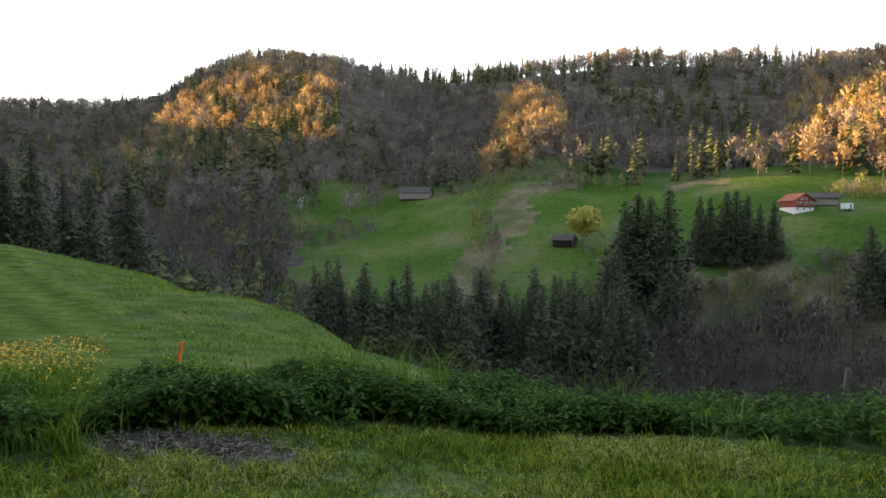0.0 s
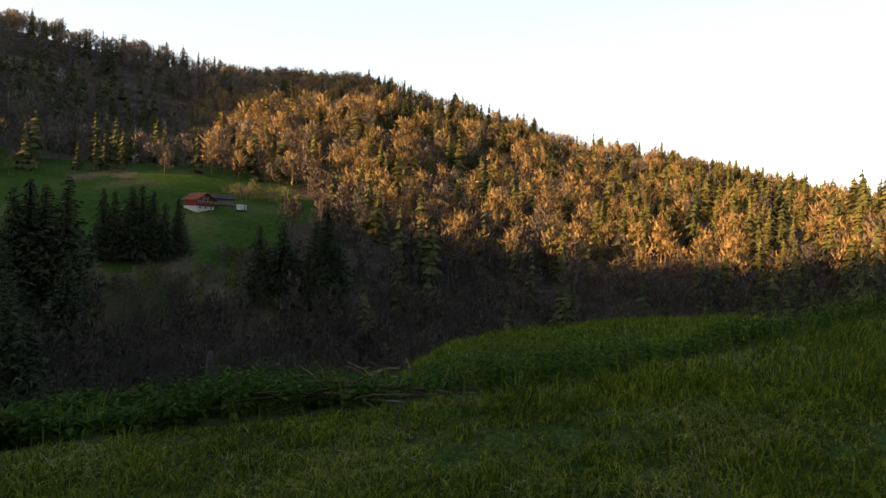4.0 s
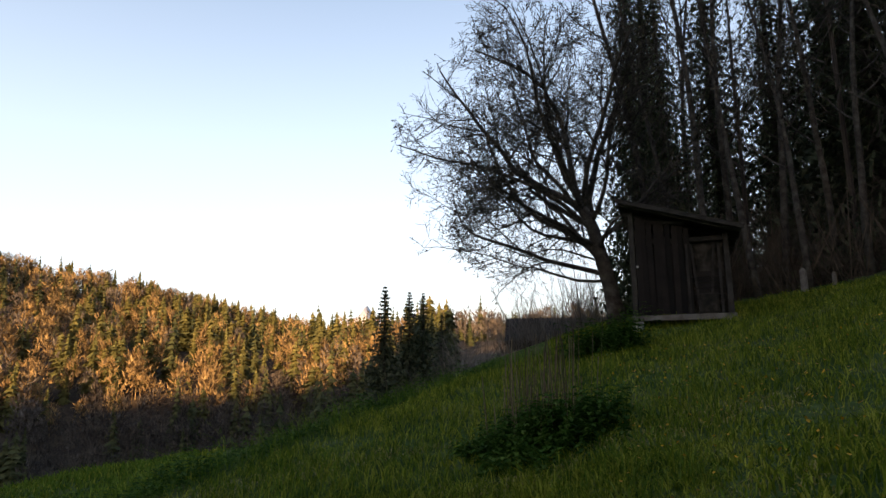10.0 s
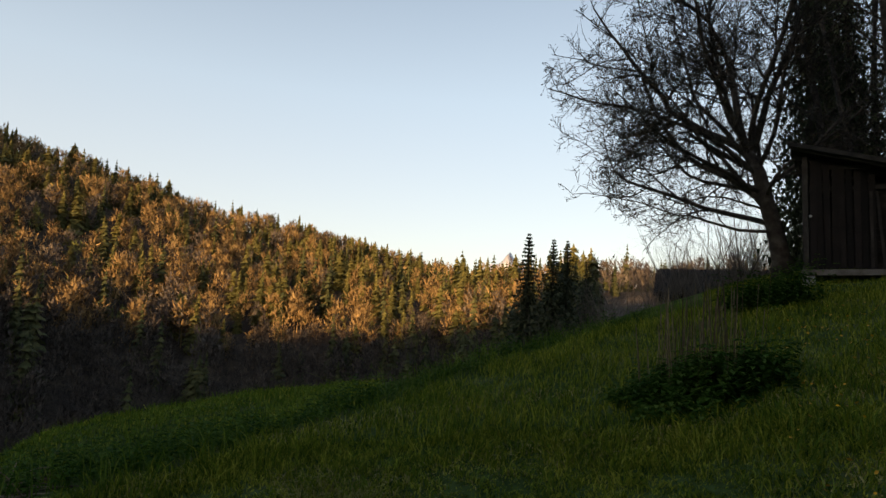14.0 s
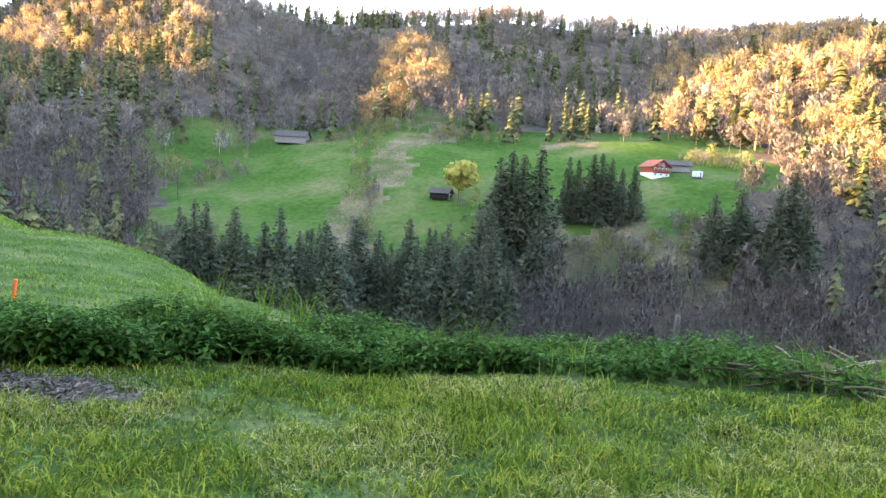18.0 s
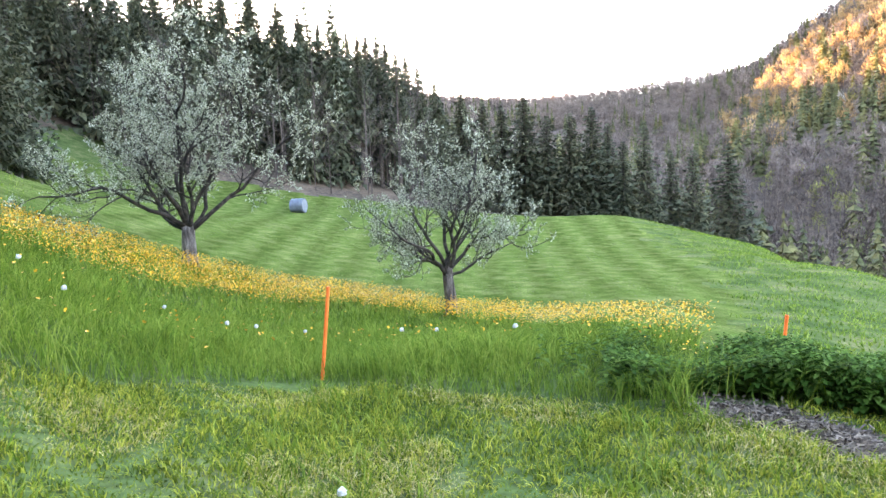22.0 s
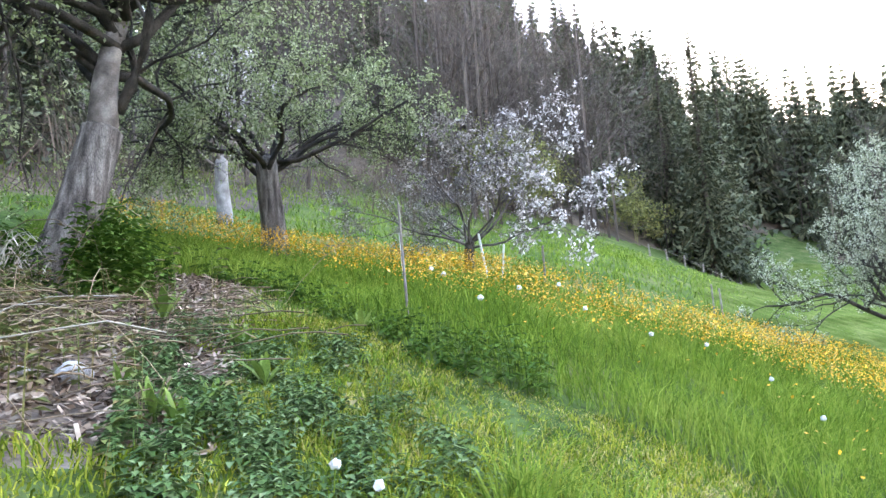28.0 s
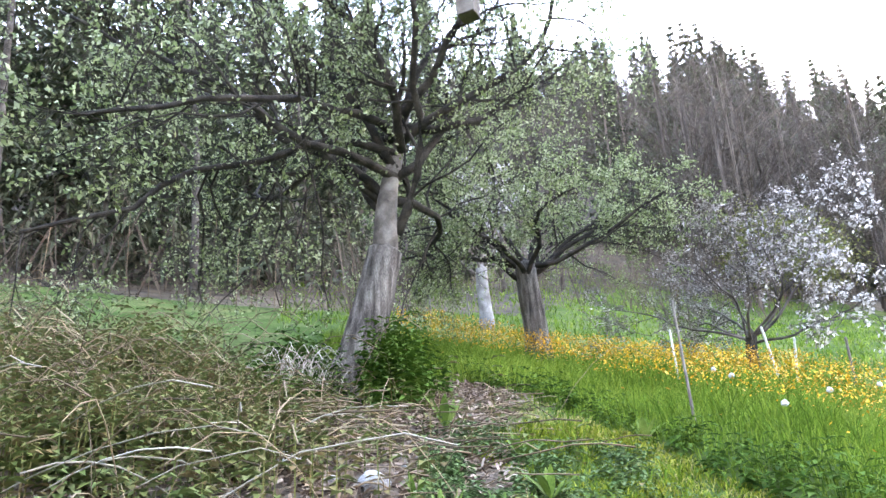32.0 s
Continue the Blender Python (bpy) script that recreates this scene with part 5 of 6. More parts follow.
def canes(n, centre, spread, length, rise, name, label, mat, rad=.006, arch=1.0, seed=1):
    """Thin arching dead stalks."""
    r = np.random.default_rng(seed)
    VV, FF, off = [], [], 0
    for k in range(n):
        p = np.array(centre[:2]) + r.normal(size=2) * spread
        a, L = r.uniform(0, 6.28), length * r.uniform(.4, 1.2)
        z = float(height(p[0], p[1]))
        pts = []
        for f in np.linspace(0, 1, 6):
            s = L * f
            pts.append((p[0] + math.cos(a) * s * (1 - rise), p[1] + math.sin(a) * s * (1 - rise), z + .02 + L * rise * (f if arch == 0 else math.sin(f * 2.2) * .8) + .01 * r.normal()))
        pts = np.array(pts)
        t = np.gradient(pts, axis=0); u = np.cross(t, (0, 0, 1.)); u /= np.linalg.norm(u, axis=1)[:, None] + 1e-9
        w2 = np.cross(t, u); w2 /= np.linalg.norm(w2, axis=1)[:, None] + 1e-9
        rr = rad * r.uniform(.6, 1.5)
        ring = np.stack([pts + u * rr, pts - u * rr * .5 + w2 * rr * .87, pts - u * rr * .5 - w2 * rr * .87], 1).reshape(-1, 3)
        i, j = np.meshgrid(np.arange(5), np.arange(3), indexing="ij")
        c0 = off + i * 3 + j; c1 = off + i * 3 + (j + 1) % 3
        VV.append(ring); FF.append(np.stack([c0, c1, c1 + 3, c0 + 3], -1).reshape(-1, 4)); off += len(ring)
    return tagged(array_mesh(name, np.concatenate(VV), np.concatenate(FF), mat), label, "stalks", kind="stuff")


canes(110, polar(-99.2, 7.8), .24, 1.1, .92, "dead_stalks", "thin dead stalks standing in the nettle clump", M_STEM, .004, 0, 3)
canes(420, polar(152, 5.6), .95, 1.5, .45, "bramble_canes", "tangle of arching brown bramble canes", M_STEM, .0028, 1, 4)
canes(260, polar(158, 7.4), 1.0, 1.6, .5, "bramble_canes", "tangled dry canes on the bank below the wood", M_STEM, .003, 1, 5)
canes(420, polar(137, 6.0), .85, 1.0, .12, "dead_sticks", "dead sticks lying on the woodchip bank", M_STEM, .005, 1, 6)
canes(130, polar(-44.5, 6.9), .4, 1.2, .10, "brush_pile", "pile of cut brushwood lying on the slope's edge", M_STEM, .008, 1, 7)
canes(150, polar(136.8, 7.2), .14, .85, .62, "cut_stalks", "grey bundle of cut stalks leaning beside the trunk", M_STRAW, .0035, 1, 12)
canes(16, polar(146, 17), 2.2, 2.4, .97, "dead_poles", "thin upright dead poles at the wood's edge", M_STEM, .010, 0, 8)
q = np.array(polar(153, 5.8))[:2] + r3.normal(size=(2600, 2)) * 1.05
herbs(np.degrees(np.arctan2(-q[:, 0], q[:, 1])), np.hypot(q[:, 0], q[:, 1]), (.15, .8), .085, 4, M_BRAMBLE, "brambles", "bramble thicket with yellowish and brownish leaves on the bank", "brambles")

az, d = spots_polar(2600, 138, 172, 3.0, 6.6, r3)
m = np.sin(az * .7 + d * 2.1) + np.sin(d * 4.3 - az * .5) + r3.normal(size=2600) * .7 > .2
herbs(az[m], d[m], (.08, .32), .105, 3, material("fresh_bramble_leaves", [(.06, .09, .022), (.115, .15, .042), (.19, .20, .075)], 1.5, .7, island=.8, through=.25), "bramble_shoots", "low yellow-green bramble shoots covering the bank", "brambles")
canes(26, polar(150, 4.6), .7, 1.5, .25, "bramble_canes", "long pale bramble canes lying over the bank", M_STRAW, .004, 1, 15)


def dock(az, r, size, seed):
    """A dock plant: a rosette of broad, upright, wavy leaves round a short stem."""
    q = np.random.default_rng(seed)
    t = tagged(new("dock_plant"), "broad-leaved dock plant with upright yellow-green leaves on the bank", "plant", "dock plants")
    t.location = polar(az, r, -.01)
    for k in range(11):
        a, L = k * 2.4 + q.uniform(-.3, .3), size * q.uniform(.65, 1.1)
        out, lean = np.array([math.cos(a), math.sin(a), 0]), q.uniform(.15, .75)
        side = np.array([-out[1], out[0], 0])
        V, F = [], []
        for i, f in enumerate(np.linspace(0, 1, 7)):
            c = out * L * (lean * f + .25 * lean * f * f) + np.array([0, 0, L * (f - .35 * lean * f * f)])
            w2 = L * (.015 if f < .2 else .105 * math.sin(math.pi * min(1, (f - .12) / .92)) + .004)
            wave = np.array([0, 0, 1]) * L * .02 * math.sin(i * 2.1 + k)
            V += [c - side * w2 + wave, c - out * w2 * .25, c + side * w2 - wave]
            if i:
                b4 = 3 * i
                F += [(b4 - 3, b4 - 2, b4 + 1, b4), (b4 - 2, b4 - 1, b4 + 2, b4 + 1)]
        mesh_object("leaf", [tuple(v) for v in V], F, M_DOCK, t, smooth=True)
    return t


M_DOCK = material("dock_leaves", [(.055, .10, .018), (.095, .155, .028), (.16, .215, .050)], 6.0, .6, ob_random=.4, through=.3, spec=.12)
for k, (az, r, size) in enumerate(DOCKS):
    dock(az, r, size, 60 + k)


def chips(n, pts, size, name, label, mat):
    """Loose flat chips and bark."""
    P = np.stack([pts[:, 0], pts[:, 1], height(pts[:, 0], pts[:, 1]) + r3.uniform(.0, .05, len(pts))], -1)
    a = r3.normal(size=(n, 3)); a[:, 2] *= .35; a /= np.linalg.norm(a, axis=1)[:, None]
    b3 = np.cross(a, r3.normal(size=(n, 3)) * np.array([.3, .3, 1])); b3 /= np.linalg.norm(b3, axis=1)[:, None]
    s = (size * r3.uniform(.4, 1.6, n))[:, None]
    V = np.stack([P - a * s - b3 * s * .2, P + a * s - b3 * s * .25, P + a * s + b3 * s * .2, P - a * s + b3 * s * .25], 1).reshape(-1, 3)
    return tagged(array_mesh(name, V, np.arange(4 * n).reshape(n, 4), mat), label, "wood chips", kind="stuff")


az, d = spots_polar(15000, 121, 152, 3.9, 8.6, r3)
az = az - np.abs(r3.normal(size=15000)) * 1.6
chips(15000, on_ground(az, d)[:, :2], .035, "wood_chips", "brown and grey wood chips spread over the bank", M_CHIP)
q = r3.normal(size=(2600, 2)) * np.array([.36, .13]) + np.array([-1.95, 5.0])
chips(2600, q, .02, "wood_chips", "dark grey wood chips in a patch before the nettles", material("dark_chips", [(.045, .033, .022), (.09, .07, .048), (.19, .15, .105)], 3, .95, island=.85))


# buttercups: stem and a cup of petals
def flowers(az, d, up, size, mat, name, label):
    P = on_ground(az, d)
    n = len(P)
    h = r3.uniform(*up, n)
    c = P.copy(); c[:, 2] += h; c[:, :2] += r3.normal(size=(n, 2)) * .05
    s = size * r3.uniform(.7, 1.3, n)
    tx, ty = r3.normal(size=n) * .5, r3.normal(size=n) * .5
    ring = []
    for k in range(5):
        a = k * 2 * math.pi / 5
        x, y = s * math.cos(a), s * math.sin(a)
        ring.append(np.stack([c[:, 0] + x, c[:, 1] + y, c[:, 2] + s * .45 + x * tx + y * ty], -1))
    V = np.stack([c] + ring, 1).reshape(-1, 3)
    i = np.arange(n)[:, None] * 6
    F = np.concatenate([i + np.array([[0, 1 + k, 1 + (k + 1) % 5]]) for k in range(5)])
    return tagged(array_mesh(name, V, F, mat), label, "flowers", kind="stuff")


az = 27 + 103 * r3.random(62000)
lo, hi = between(az, YELLOW_NEAR) - .4, between(az, MEADOW_FAR)
d = lo + (hi - lo) * r3.random(62000)
m = (r3.random(62000) < hi * (hi - lo) / 90) & (np.sin(az * .9 + d * 1.7) + np.sin(az * .37 - d * 2.9) + r3.normal(size=len(az)) > -1.2)
flowers(az[m], d[m], (.34, .60), .004 + .00062 * d[m], M_YELLOW, "buttercups", "golden band of buttercups in the tall meadow")
az, d = spots_polar(900, 27, 128, 5.6, 18, r3)
m = (d > between(az, TALL_NEAR)) & (d < between(az, YELLOW_NEAR))
flowers(az[m], d[m], (.3, .5), .016, M_YELLOW, "buttercups", "scattered buttercups in tall grass")
az, d = spots_polar(420, -135, -104, 4.2, 11, r3)
flowers(az, d, (.10, .3), .013, M_YELLOW, "buttercups", "scattered small yellow flowers on the shaded slope")


def dandelion(p):
    t = tagged(new("dandelion_clock"), "white dandelion seed head on a thin stalk in the grass", "flower", "dandelion clocks")
    t.location = p
    bm = bmesh.new(); bmesh.ops.create_cone(bm, segments=5, radius1=.004, radius2=.003, depth=.3, cap_ends=False, matrix=pose(0, 0, .15))
    me = bpy.data.meshes.new("stem"); bm.to_mesh(me); me.materials.append(M_TALL); new("stem", me).parent = t
    bm = bmesh.new(); bmesh.ops.create_icosphere(bm, subdivisions=2, radius=.026, matrix=pose(0, 0, .315))
    for v in bm.verts:
        v.co += (v.co - Vector((0, 0, .315))) * random.uniform(-.15, .3)
    me = bpy.data.meshes.new("seed_head"); bm.to_mesh(me); me.materials.append(M_WHITE); new("seed_head", me).parent = t
    return t


random.seed(21)
first = None
for az, d, up in [(56, 3.9, -.18), (84, 9.5, .1), (80, 9, .1), (64, 9.2, .12), (66, 8.5, .12), (88, 8.2, .1), (93, 8.0, .1), (98, 7.6, .12), (71, 10, .1), (52, 8.6, .1), (104, 7.4, .12), (108, 3.6, -.1), (112, 3.7, -.12), (101, 6.3, .1), (95, 9.2, .12), (77, 8, .1), (60, 10.5, .1), (105, 8.4, .1), (49, 9.4, .1), (42, 7.5, .08)]:
    p = polar(az, d, up)
    if first is None:
        first = dandelion(p)
    else:
        copy_thing(first, Matrix.LocRotScale(p, Euler((random.uniform(-.1, .1), random.uniform(-.1, .1), random.uniform(0, 6))), None))


# ---------- built things ----------
def part(name, bm, mat, parent, label=""):
    me = bpy.data.meshes.new(name)
    bm.to_mesh(me)
    bm.free()
    me.materials.append(mat)
    ob = new(name, me)
    ob.parent = parent
    if label:
        ob["label"] = label
    return ob


def box(size, at=(0, 0, 0), turn=(0, 0, 0), bevel=0.0, jitter=0.0):
    """A bevelled block as a bmesh; at is the middle of its foot."""
    bm = bmesh.new()
    bmesh.ops.create_cube(bm, size=1.0)
    for v in bm.verts:
        v.co = Vector((v.co.x * size[0], v.co.y * size[1], (v.co.z + .5) * size[2]))
        if jitter:
            v.co += Vector((random.uniform(-1, 1), random.uniform(-1, 1), random.uniform(-1, 1))) * jitter
    if bevel:
        bmesh.ops.bevel(bm, geom=bm.edges[:], offset=bevel, segments=1, affect="EDGES")
    bm.transform(pose(*at, *turn))
    return bm


def rod(radius, length, at=(0, 0, 0), turn=(0, 0, 0), sides=10, radius2=None):
    bm = bmesh.new()
    bmesh.ops.create_cone(bm, segments=sides, radius1=radius, radius2=radius if radius2 is None else radius2, depth=length, cap_ends=True, matrix=pose(0, 0, length / 2))
    bm.transform(pose(*at, *turn))
    return bm


M_PLASTER = material("white_plaster", [(0.372, 0.360, 0.336), (0.468, 0.462, 0.444)], 2, .9)
M_REDWOOD = material("red_brown_timber", [(0.104, 0.028, 0.016), (0.176, 0.048, 0.024)], 2, .8, ob_random=.4)
M_TILE = material("orange_roof_tiles", [(0.115, 0.036, 0.022), (0.185, 0.058, 0.032)], 1.5, .8, bump=.02)
M_OLDROOF = material("dark_roof_tiles", [(.035, .029, .026), (.07, .058, .05)], 2, .9, bump=.02)
M_CONCRETE = material("rough_concrete", [(.25, .24, .22), (.40, .39, .36)], 6, .95, bump=.01)
M_GLASS = material("dark_window_glass", [(.02, .025, .03), (.04, .045, .05)], 2, .1, spec=.6, fine=.05)
M_FOIL = material("pale_bale_wrap", [(.07, .085, .10), (.11, .13, .15)], 3, .5, spec=.25)
M_FOILDARK = material("bale_end", [(.10, .12, .14), (.17, .195, .21)], 3, .4, spec=.5)
M_POST = material("grey_post_wood", [(.10, .085, .07), (.18, .16, .14)], 6, .95, bump=.004)
M_WHITEPOST = material("white_plastic_post", [(.36, .36, .34), (.48, .48, .46)], 6, .6)
M_STONE = material("pale_stone", [(.20, .19, .175), (.32, .31, .295), (.45, .44, .425)], 8, .95, bump=.01)
M_SHEETROOF = material("weathered_roof_boards", [(.10, .085, .07), (.2, .18, .155)], 3, .9, bump=.004, ob_random=.5)


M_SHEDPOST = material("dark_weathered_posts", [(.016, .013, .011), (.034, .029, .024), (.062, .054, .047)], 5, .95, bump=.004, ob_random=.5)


def shed():
    random.seed(31)
    az = -110.7
    c = polar(az, 15.35)
    t = tagged(new("shed"), "small weathered dark wooden shed on concrete piers, lean-to roof", "shed")
    a = radians(az)
    right, back = Vector((math.cos(a), math.sin(a), 0)), Vector((-math.sin(a), math.cos(a), 0))
    t.matrix_world = Matrix(((right.x, back.x, 0, c.x), (right.y, back.y, 0, c.y), (0, 0, 1, 3.03), (0, 0, 0, 1)))
    W, D, HL, HR = 2.02, 2.3, 2.35, 1.72
    h = lambda x: HL + (HR - HL) * (x + W / 2) / W
    part("sill", box((W + .08, .14, .12), (0, 0, -.12), bevel=.01), M_POST, t, "pale grey weathered sill beam")
    part("floor", box((W - .04, D - .16, .05), (0, D / 2 + .02, -.06)), M_WOOD, t)
    part("rear_sill", box((W, .12, .12), (0, D, -.12)), M_WOOD, t)
    for x, y in ((-W / 2 + .08, .08), (W / 2 - .1, .08), (-W / 2 + .08, D - .1), (W / 2 - .1, D - .1)):
        g = float(height(*(c + right * x + back * y).xy)) - 3.03
        part("pier", box((.22, .22, -.12 - g + .12), (x, y, g - .12), bevel=.015, jitter=.012), M_CONCRETE, t, "rough concrete pier")
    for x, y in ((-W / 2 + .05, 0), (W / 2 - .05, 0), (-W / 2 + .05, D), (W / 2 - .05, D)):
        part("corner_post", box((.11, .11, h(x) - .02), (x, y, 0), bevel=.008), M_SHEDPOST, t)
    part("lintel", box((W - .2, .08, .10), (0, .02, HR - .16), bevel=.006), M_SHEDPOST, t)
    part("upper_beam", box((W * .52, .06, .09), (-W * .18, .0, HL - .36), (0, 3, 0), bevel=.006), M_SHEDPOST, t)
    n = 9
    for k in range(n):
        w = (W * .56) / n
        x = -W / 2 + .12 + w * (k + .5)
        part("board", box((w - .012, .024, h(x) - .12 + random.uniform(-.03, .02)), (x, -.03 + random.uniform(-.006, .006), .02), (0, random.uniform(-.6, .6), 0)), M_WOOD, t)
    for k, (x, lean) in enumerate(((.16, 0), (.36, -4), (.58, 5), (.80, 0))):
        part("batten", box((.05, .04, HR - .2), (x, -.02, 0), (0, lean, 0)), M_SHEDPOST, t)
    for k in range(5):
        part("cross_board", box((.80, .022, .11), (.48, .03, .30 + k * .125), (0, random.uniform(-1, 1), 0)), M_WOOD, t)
    # near-black sheet stands in for the shade of the open recess
    part("recess_shade_sheet", box((.88, .02, HR - .1), (.50, .10, 0)), M_BLACKBARK, t, "dark inner boarding behind the battens")
    part("hatch_frame", box((.36, .03, .42), (.55, -.012, .02), bevel=.004), M_SHEDPOST, t)
    # hatch opening is a solid plate, its inner shade put into the colour
    part("hatch", box((.28, .02, .36), (.55, -.036, .05)), M_BLACKBARK, t, "dark open hatch")
    part("latch", box((.06, .03, .05), (-W / 2 + .14, -.06, 1.05), bevel=.008), M_CONCRETE, t, "pale metal latch")
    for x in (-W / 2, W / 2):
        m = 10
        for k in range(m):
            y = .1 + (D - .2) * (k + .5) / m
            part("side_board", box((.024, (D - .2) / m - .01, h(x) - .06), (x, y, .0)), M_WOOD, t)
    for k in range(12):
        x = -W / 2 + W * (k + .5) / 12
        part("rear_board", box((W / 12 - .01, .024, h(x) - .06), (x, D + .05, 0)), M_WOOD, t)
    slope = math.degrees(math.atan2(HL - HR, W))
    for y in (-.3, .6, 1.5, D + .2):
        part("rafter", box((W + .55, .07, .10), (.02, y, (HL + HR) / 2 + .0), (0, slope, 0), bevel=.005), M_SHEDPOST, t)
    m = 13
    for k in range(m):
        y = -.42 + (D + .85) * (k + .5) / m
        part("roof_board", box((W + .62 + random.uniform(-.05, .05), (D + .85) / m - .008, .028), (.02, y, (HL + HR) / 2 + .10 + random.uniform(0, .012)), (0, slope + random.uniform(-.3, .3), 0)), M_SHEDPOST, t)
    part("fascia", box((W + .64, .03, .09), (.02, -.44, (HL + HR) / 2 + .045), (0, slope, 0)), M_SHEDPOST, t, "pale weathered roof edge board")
    return t


shed()


def gable_house(name, label, category, base, turn, w, d, wall, rise, mats, windows=(), plinth=0.0, over=.8):
    """A house with plinth, walls, two roof slopes and windows; the gable faces -y before turning."""
    t = tagged(new(name), label, category)
    t.matrix_world = pose(*base, 0, 0, turn)
    body, roofm = mats
    if plinth:
        part("plinth", box((w + .1, d + .1, plinth + 2.5), (0, 0, -2.5)), M_PLASTER, t, "white plastered ground floor")
    bm = bmesh.new()
    vs = [bm.verts.new(q) for q in ((-w / 2, -d / 2, plinth), (w / 2, -d / 2, plinth), (w / 2, -d / 2, wall), (0, -d / 2, wall + rise), (-w / 2, -d / 2, wall), (-w / 2, d / 2, plinth), (w / 2, d / 2, plinth), (w / 2, d / 2, wall), (0, d / 2, wall + rise), (-w / 2, d / 2, wall))]
    for f in ((0, 1, 2, 3, 4), (9, 8, 7, 6, 5), (0, 5, 6, 1), (1, 6, 7, 2), (4, 9, 5, 0), (2, 7, 8, 3), (3, 8, 9, 4)):
        bm.faces.new([vs[i] for i in f])
    part("wall", bm, body, t)
    s = math.degrees(math.atan2(rise, w / 2)); L = math.hypot(rise, w / 2) + over
    for sg in (1, -1):
        bm = box((L, d + 2 * over, .22), (L / 2 - over * .0, 0, 0))
        bm.transform(pose(0, 0, wall + rise + .05) @ (pose(0, 0, 0, 0, s, 0) if sg > 0 else pose(0, 0, 0, 0, 0, 180) @ pose(0, 0, 0, 0, s, 0)))
        part("roof", bm, roofm, t)
    for x, z, ww, hh in windows:
        win = part("window", box((ww + .24, .12, hh + .24), (x, -d / 2 - .02, z - .12)), M_PLASTER, t)
        part("pane", box((ww, .06, hh), (x, -d / 2 - .09, z)), M_GLASS, win)
    return t


c = polar(-28.1, 258)
farm = gable_house("farmhouse", "red-brown timber chalet with orange tiled roof on the meadow", "house", (c.x, c.y, c.z - .2), 8, 7.2, 7.5, 3.3, 2.3, (M_REDWOOD, M_TILE), [(x, 1.9, .7, .8) for x in (-2.6, -.9, .9, 2.6)] + [(-.8, 3.6, .6, .7), (.8, 3.6, .6, .7)] + [(x, .1, .6, .6) for x in (-2.4, 0, 2.4)], .9)
part("balcony", box((7.0, .9, .7), (0, -4.2, 1.3), bevel=.03), M_REDWOOD, farm)
part("chimney", box((.7, .7, 1.6), (1.3, 1.5, 4.3)), M_PLASTER, farm)
c = polar(-29.9, 266)
gable_house("farm_shed", "grey-brown low outbuilding beside the chalet", "barn", (c.x, c.y, c.z - .2), 70, 5, 8, 2.6, 1.4, (M_POST, M_OLDROOF), [(0, 1.0, 1.2, 1.0)])
c = polar(2.4, 338)
gable_house("barn", "old grey wooden barn with a dark roof on the meadow", "barn", (c.x, c.y, c.z - .2), 75, 8, 15, 3.4, 2.6, (M_POST, M_OLDROOF), [(-2, 1.2, 1.0, 1.0), (2, 1.2, 1.0, 1.0)])
c = polar(-10.4, 247)
gable_house("hay_hut", "small dark hay hut beside a yellow tree", "hut", (c.x, c.y, c.z - .2), 60, 5, 7, 2.4, 1.6, (M_WOOD, M_OLDROOF), [(0, .2, 1.4, 1.6)])
c = polar(-103.2, 36)
gable_house("low_hut", "dark low hut roof half hidden behind scrub", "hut", (c.x, c.y, 1.75), -10, 4, 6.5, 2.0, 1.0, (M_WOOD, M_WOOD))


def trailer():
    c = polar(-31.4, 258)
    t = tagged(new("trailer"), "white box trailer parked on the meadow beside the chalet", "trailer")
    t.matrix_world = pose(c.x, c.y, c.z, 0, 0, 20)
    part("body", box((3.4, 2.0, 2.0), (0, 0, .5), bevel=.06), M_WHITEPOST, t)
    part("door", box((.9, .05, 1.6), (.5, -1.01, .6)), M_FOIL, t)
    for x in (-.6, .6):
        w = part("wheel", rod(.34, .2, (x, -.98, .34), (90, 0, 0), 14), M_BLACKBARK, t)
        part("rim", rod(.18, .21, (x, -.99, .34), (90, 0, 0), 10), M_FOIL, w)
    part("drawbar", box((1.2, .08, .08), (2.2, 0, .5)), M_CONCRETE, t)


trailer()


def bale():
    c = polar(61.1, 62)
    t = tagged(new("hay_bale"), "round hay bale in pale grey-blue foil on the mown field", "bale")
    t.matrix_world = pose(c.x, c.y, c.z + .62, 0, 0, 125)
    bm = rod(.66, 1.25, (0, -.625, 0), (-90, 0, 0), 28)
    bmesh.ops.bevel(bm, geom=[e for e in bm.edges if e.calc_length() < .2], offset=.06, segments=2, affect="EDGES")
    part("wrap", bm, M_FOIL, t)
    part("end", rod(.58, .02, (0, -.64, 0), (-90, 0, 0), 24), M_FOILDARK, t)


bale()


def snow_pole(az, r, tall, lean, label):
    c = polar(az, r, -.12)
    t = tagged(new("snow_pole"), label, "pole", "orange poles")
    t.matrix_world = Matrix.Translation(c) @ pose(0, 0, 0, lean[0], lean[1], 0)
    part("pole", rod(.019, tall + .12, sides=12), M_ORANGE, t)
    part("cap", rod(.0205, .03, (0, 0, tall + .115), sides=12), M_ORANGE, t)
    return t


snow_pole(58.6, 7.35, .98, (0, 0), "bright orange snow pole standing in the tall grass").matrix_world = Matrix.Translation(polar(58.6, 7.35, -.12)) @ pose(0, 0, 0, 0, 0, 58.6) @ pose(0, 0, 0, 0, 6.5, 0)
snow_pole(22.0, 8.8, .42, (0, 0), "short orange snow pole behind the nettles").matrix_world = Matrix.Translation(polar(22.0, 8.8, -.12)) @ pose(0, 0, 0, 0, 0, 22) @ pose(0, 0, 0, 0, 5, 0)


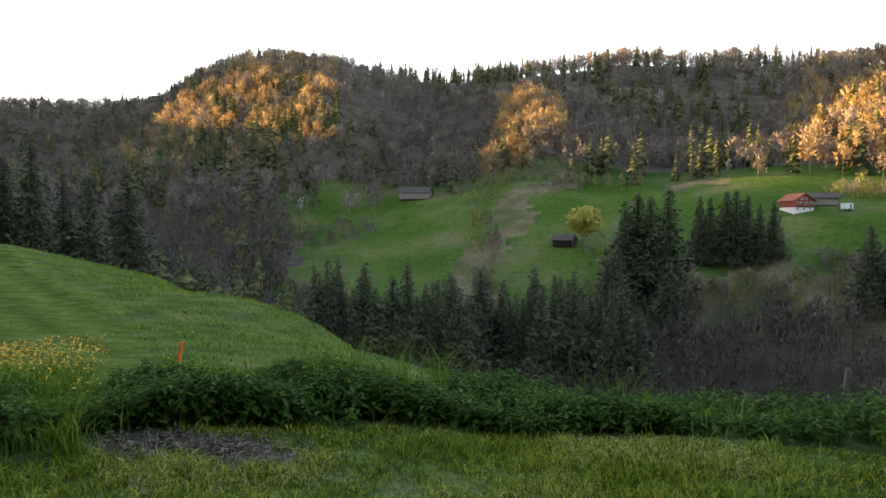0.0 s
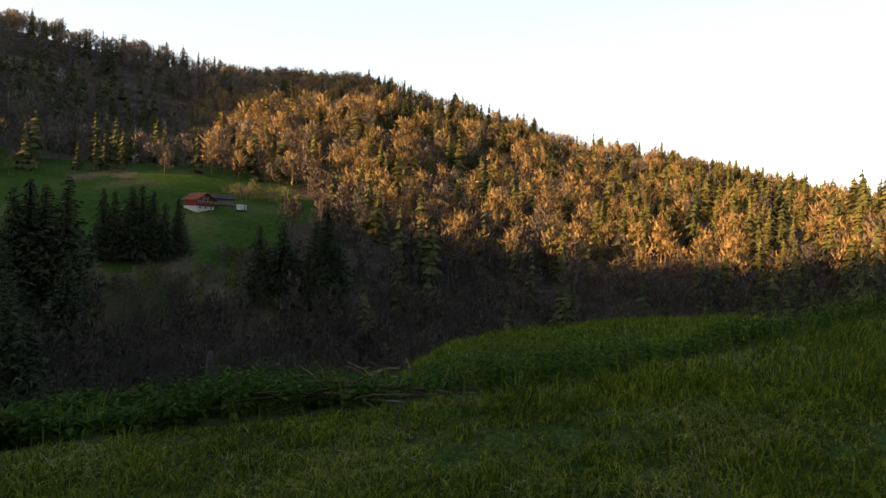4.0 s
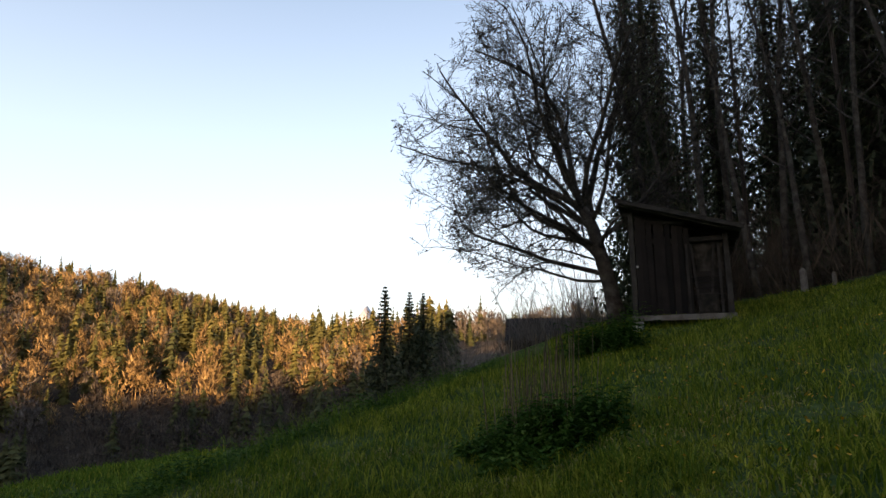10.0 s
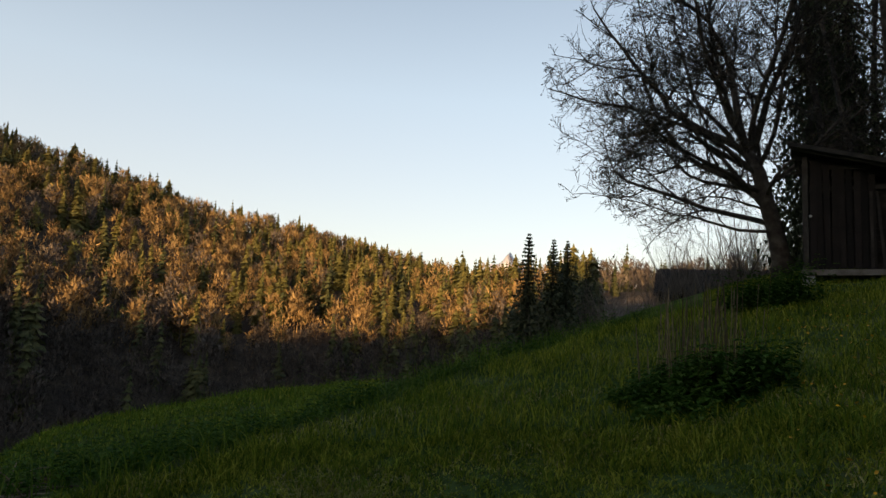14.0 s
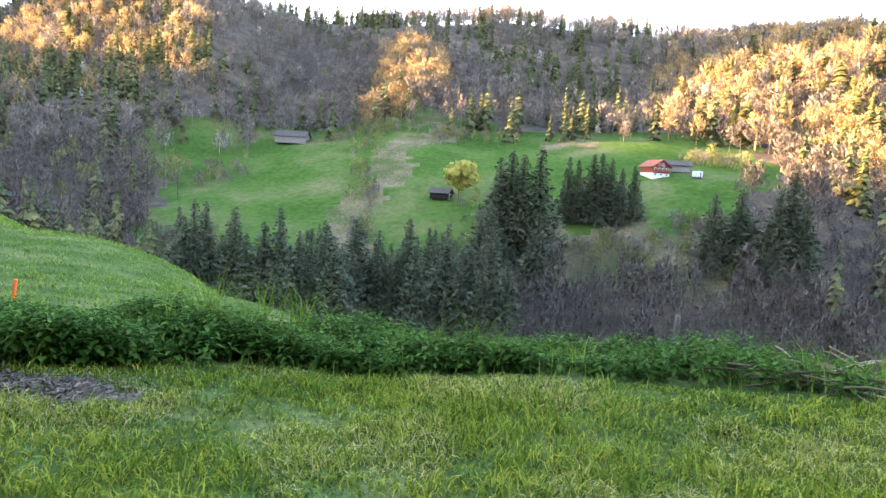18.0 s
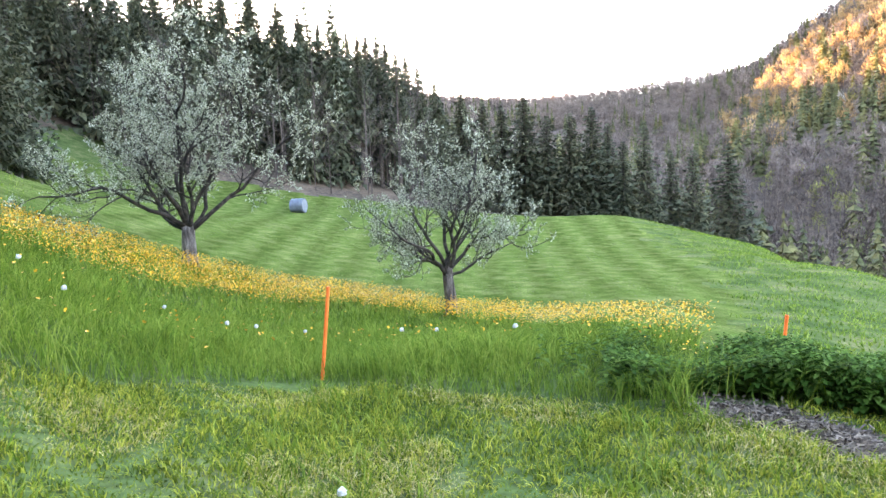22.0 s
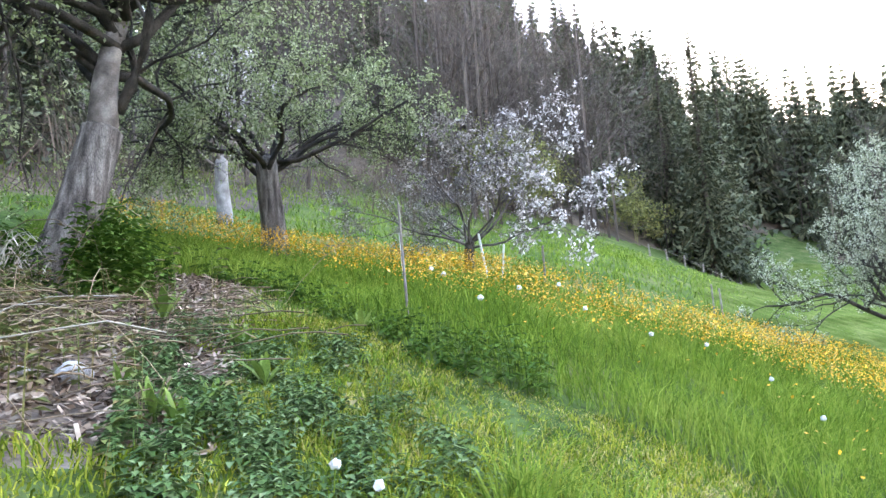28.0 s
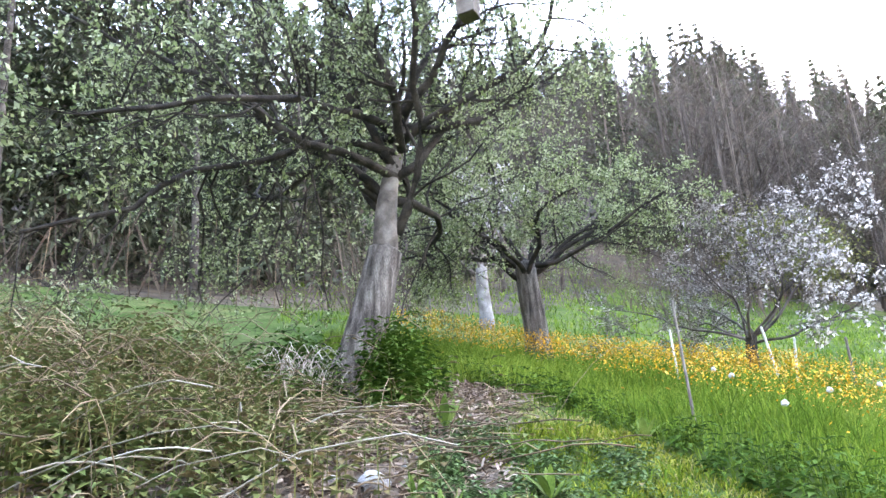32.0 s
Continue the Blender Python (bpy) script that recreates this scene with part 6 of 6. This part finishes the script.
def post(name, az, r, tall, rad, mat, label, lean=0.0, group=""):
    c = polar(az, r, -.1)
    t = tagged(new(name), label, "post", group)
    t.matrix_world = Matrix.Translation(c) @ pose(0, 0, 0, 0, 0, az) @ pose(0, 0, 0, 0, lean, 0)
    part("shaft", rod(rad, tall + .1, sides=9, radius2=rad * .92), mat, t)
    part("tip", rod(rad * .92, rad * .8, (0, 0, tall + .1), sides=9, radius2=rad * .35), mat, t)
    return t


post("fence_post", -29.6, 7.4, .62, .03, M_POST, "pale grey weathered fence post at the edge", 3, "fence posts")
post("fence_post", -119.6, 19.8, .55, .09, M_POST, "short grey wooden post at the wood's edge", 0, "fence posts")
post("fence_post", -121.6, 20.2, .3, .06, M_POST, "low grey post stump beside the wood", 0, "fence posts")
post("garden_stake", 106.9, 6.9, 1.15, .014, M_POST, "thin rusty brown stake in the meadow", -2)
post("white_stake", 107.6, 10.5, .8, .016, M_WHITEPOST, "white plastic fence stake among buttercups", -2, "white stakes")
post("white_stake", 100.6, 12.2, .9, .022, M_WHITEPOST, "white plastic fence stake beside the cherry tree", -8, "white stakes")
post("white_stake", 99.6, 12.4, .7, .02, M_WHITEPOST, "white plastic fence stake beside the cherry tree", 6, "white stakes")
for az, r in ((129.6, 13.8), (127.2, 17), (133.5, 14.5), (124, 19.5), (83.2, 18.8), (82.6, 19.0), (96, 12.4)):
    post("fence_stake", az, r, .75, .022, M_POST, "thin grey fence stake in the meadow", random.uniform(-4, 4), "fence stakes")
for k in range(9):
    post("fence_post", 87.5 - k * 1.3, 40 + k * 2.2, .7, .05, M_POST, "small grey fence post on the meadow brow", random.uniform(-5, 5), "brow fence posts")


def wire(points, name, label):
    V, F = [], []
    w2 = Wood(1); w2.tube("w", [np.array(p) for p in points], [.012] * len(points), 4)
    V, F = np.concatenate(w2.tubes["w"][0]), np.concatenate(w2.tubes["w"][1])
    return tagged(array_mesh(name, V, F, M_POST), label, "fence")


wire([polar(87.5 - k * 1.3, 40 + k * 2.2, .55) for k in range(9)], "fence_rail", "thin grey rail along the brow fence")


def birdhouse():
    t = tagged(new("birdhouse"), "grey wooden nesting box hung in the apple tree", "nesting box")
    a = radians(121.5)
    t.matrix_world = pose(-6.6 * math.sin(a), 6.6 * math.cos(a), 6.45, 0, 0, 100)
    part("body", box((.2, .2, .3), (0, 0, 0), bevel=.006), M_POST, t)
    part("roof", box((.3, .3, .025), (0, 0, .30), (8, 0, 0)), M_SHEETROOF, t)
    # entrance hole is a solid dark disc; the shade inside is only colour
    part("entrance", rod(.022, .02, (0, -.095, .2), (90, 0, 0), 12), M_BLACKBARK, t)
    part("hanger", rod(.008, .5, (0, .12, .1), sides=6), M_BLACKBARK, t)


birdhouse()


def stone(az, r, size, seed, label="pale rough stone lying on the woodchip bank"):
    random.seed(seed)
    bm = bmesh.new()
    bmesh.ops.create_icosphere(bm, subdivisions=3, radius=1.0)
    off = Vector((seed * 3.1, seed * 1.7, 0))
    for v in bm.verts:
        v.co *= 1 + .35 * noise.noise(v.co * 1.1 + off) + .1 * noise.noise(v.co * 3 + off)
        v.co = Vector((v.co.x * size, v.co.y * size * .8, v.co.z * size * .6))
    me = bpy.data.meshes.new("stone"); bm.to_mesh(me); me.materials.append(M_STONE)
    ob = new("stone", me)
    ob.location = polar(az, r, size * .2)
    ob.rotation_euler = (0, 0, seed)
    return tagged(ob, label, "stone", "stones")


for k, (az, r, s) in enumerate([(130.2, 4.75, .12), (136.6, 5.05, .085), (139.5, 5.0, .07), (140.5, 7.0, .12), (133.4, 4.8, .05), (143, 6.0, .07), (128, 5.2, .04)]):
    stone(az, r, s, k + 1)


# ---------- far backdrop ----------
def far_mountain():
    """A pale snowy range on the horizon beyond the end of the valley."""
    r = np.random.default_rng(8)
    az = np.linspace(-104, -74, 90)
    top = 300 + 130 * np.exp(-((az + 88) / 5.5) ** 2) + 60 * np.sin(az * 1.1) + 22 * np.sin(az * 3.7 + 1) + r.normal(size=90) * 7
    V = []
    for d, f in ((3700, 0), (3900, .55), (4150, 1.0), (4400, .3)):
        x, y = -d * np.sin(np.radians(az)), d * np.cos(np.radians(az))
        V.append(np.stack([x, y, -40 + (top + 40) * f + r.normal(size=90) * 18 * (0 < f < 1)], -1))
    V = np.concatenate(V)
    i, j = np.meshgrid(np.arange(3), np.arange(89), indexing="ij")
    a = i * 90 + j
    F = np.stack([a, a + 1, a + 91, a + 90], -1).reshape(-1, 4)
    m = material("distant_snow_and_rock", [(.35, .36, .40), (.62, .62, .64), (.8, .79, .78)], .004, .9, fine=.1)
    return tagged(array_mesh("backdrop", V, F, m), "pale snowy mountain range on the horizon", "mountains", kind="structure")


far_mountain()


def shading_ridge():
    """An unseen ridge added in the west, behind the wooded slope, shaped to take the low sun from the upper back
    slopes.
    """
    r = np.random.default_rng(5)
    b4 = radians(SUN_BEARING)
    across = np.linspace(390, 820, 60)
    top = np.interp(across, (395, 420, 450, 540, 660, 800), (-20, 290, 500, 550, 430, 150)) + r.normal(size=60) * 8
    V = []
    for s, f in ((2250, 0), (2400, .6), (2500, 1.0), (2650, .5), (2800, 0)):
        x, y = -s * math.sin(b4) + across * math.cos(b4), s * math.cos(b4) + across * math.sin(b4)
        V.append(np.stack([x, y, -30 + (top + 30) * f], -1))
    i, j = np.meshgrid(np.arange(4), np.arange(59), indexing="ij")
    a = i * 60 + j
    F = np.stack([a, a + 1, a + 61, a + 60], -1).reshape(-1, 4)
    return tagged(array_mesh("backdrop", np.concatenate(V), F, M_FLOOR, smooth=True), "wooded mountain shoulder in the distance", "mountains", kind="structure")


shading_ridge()
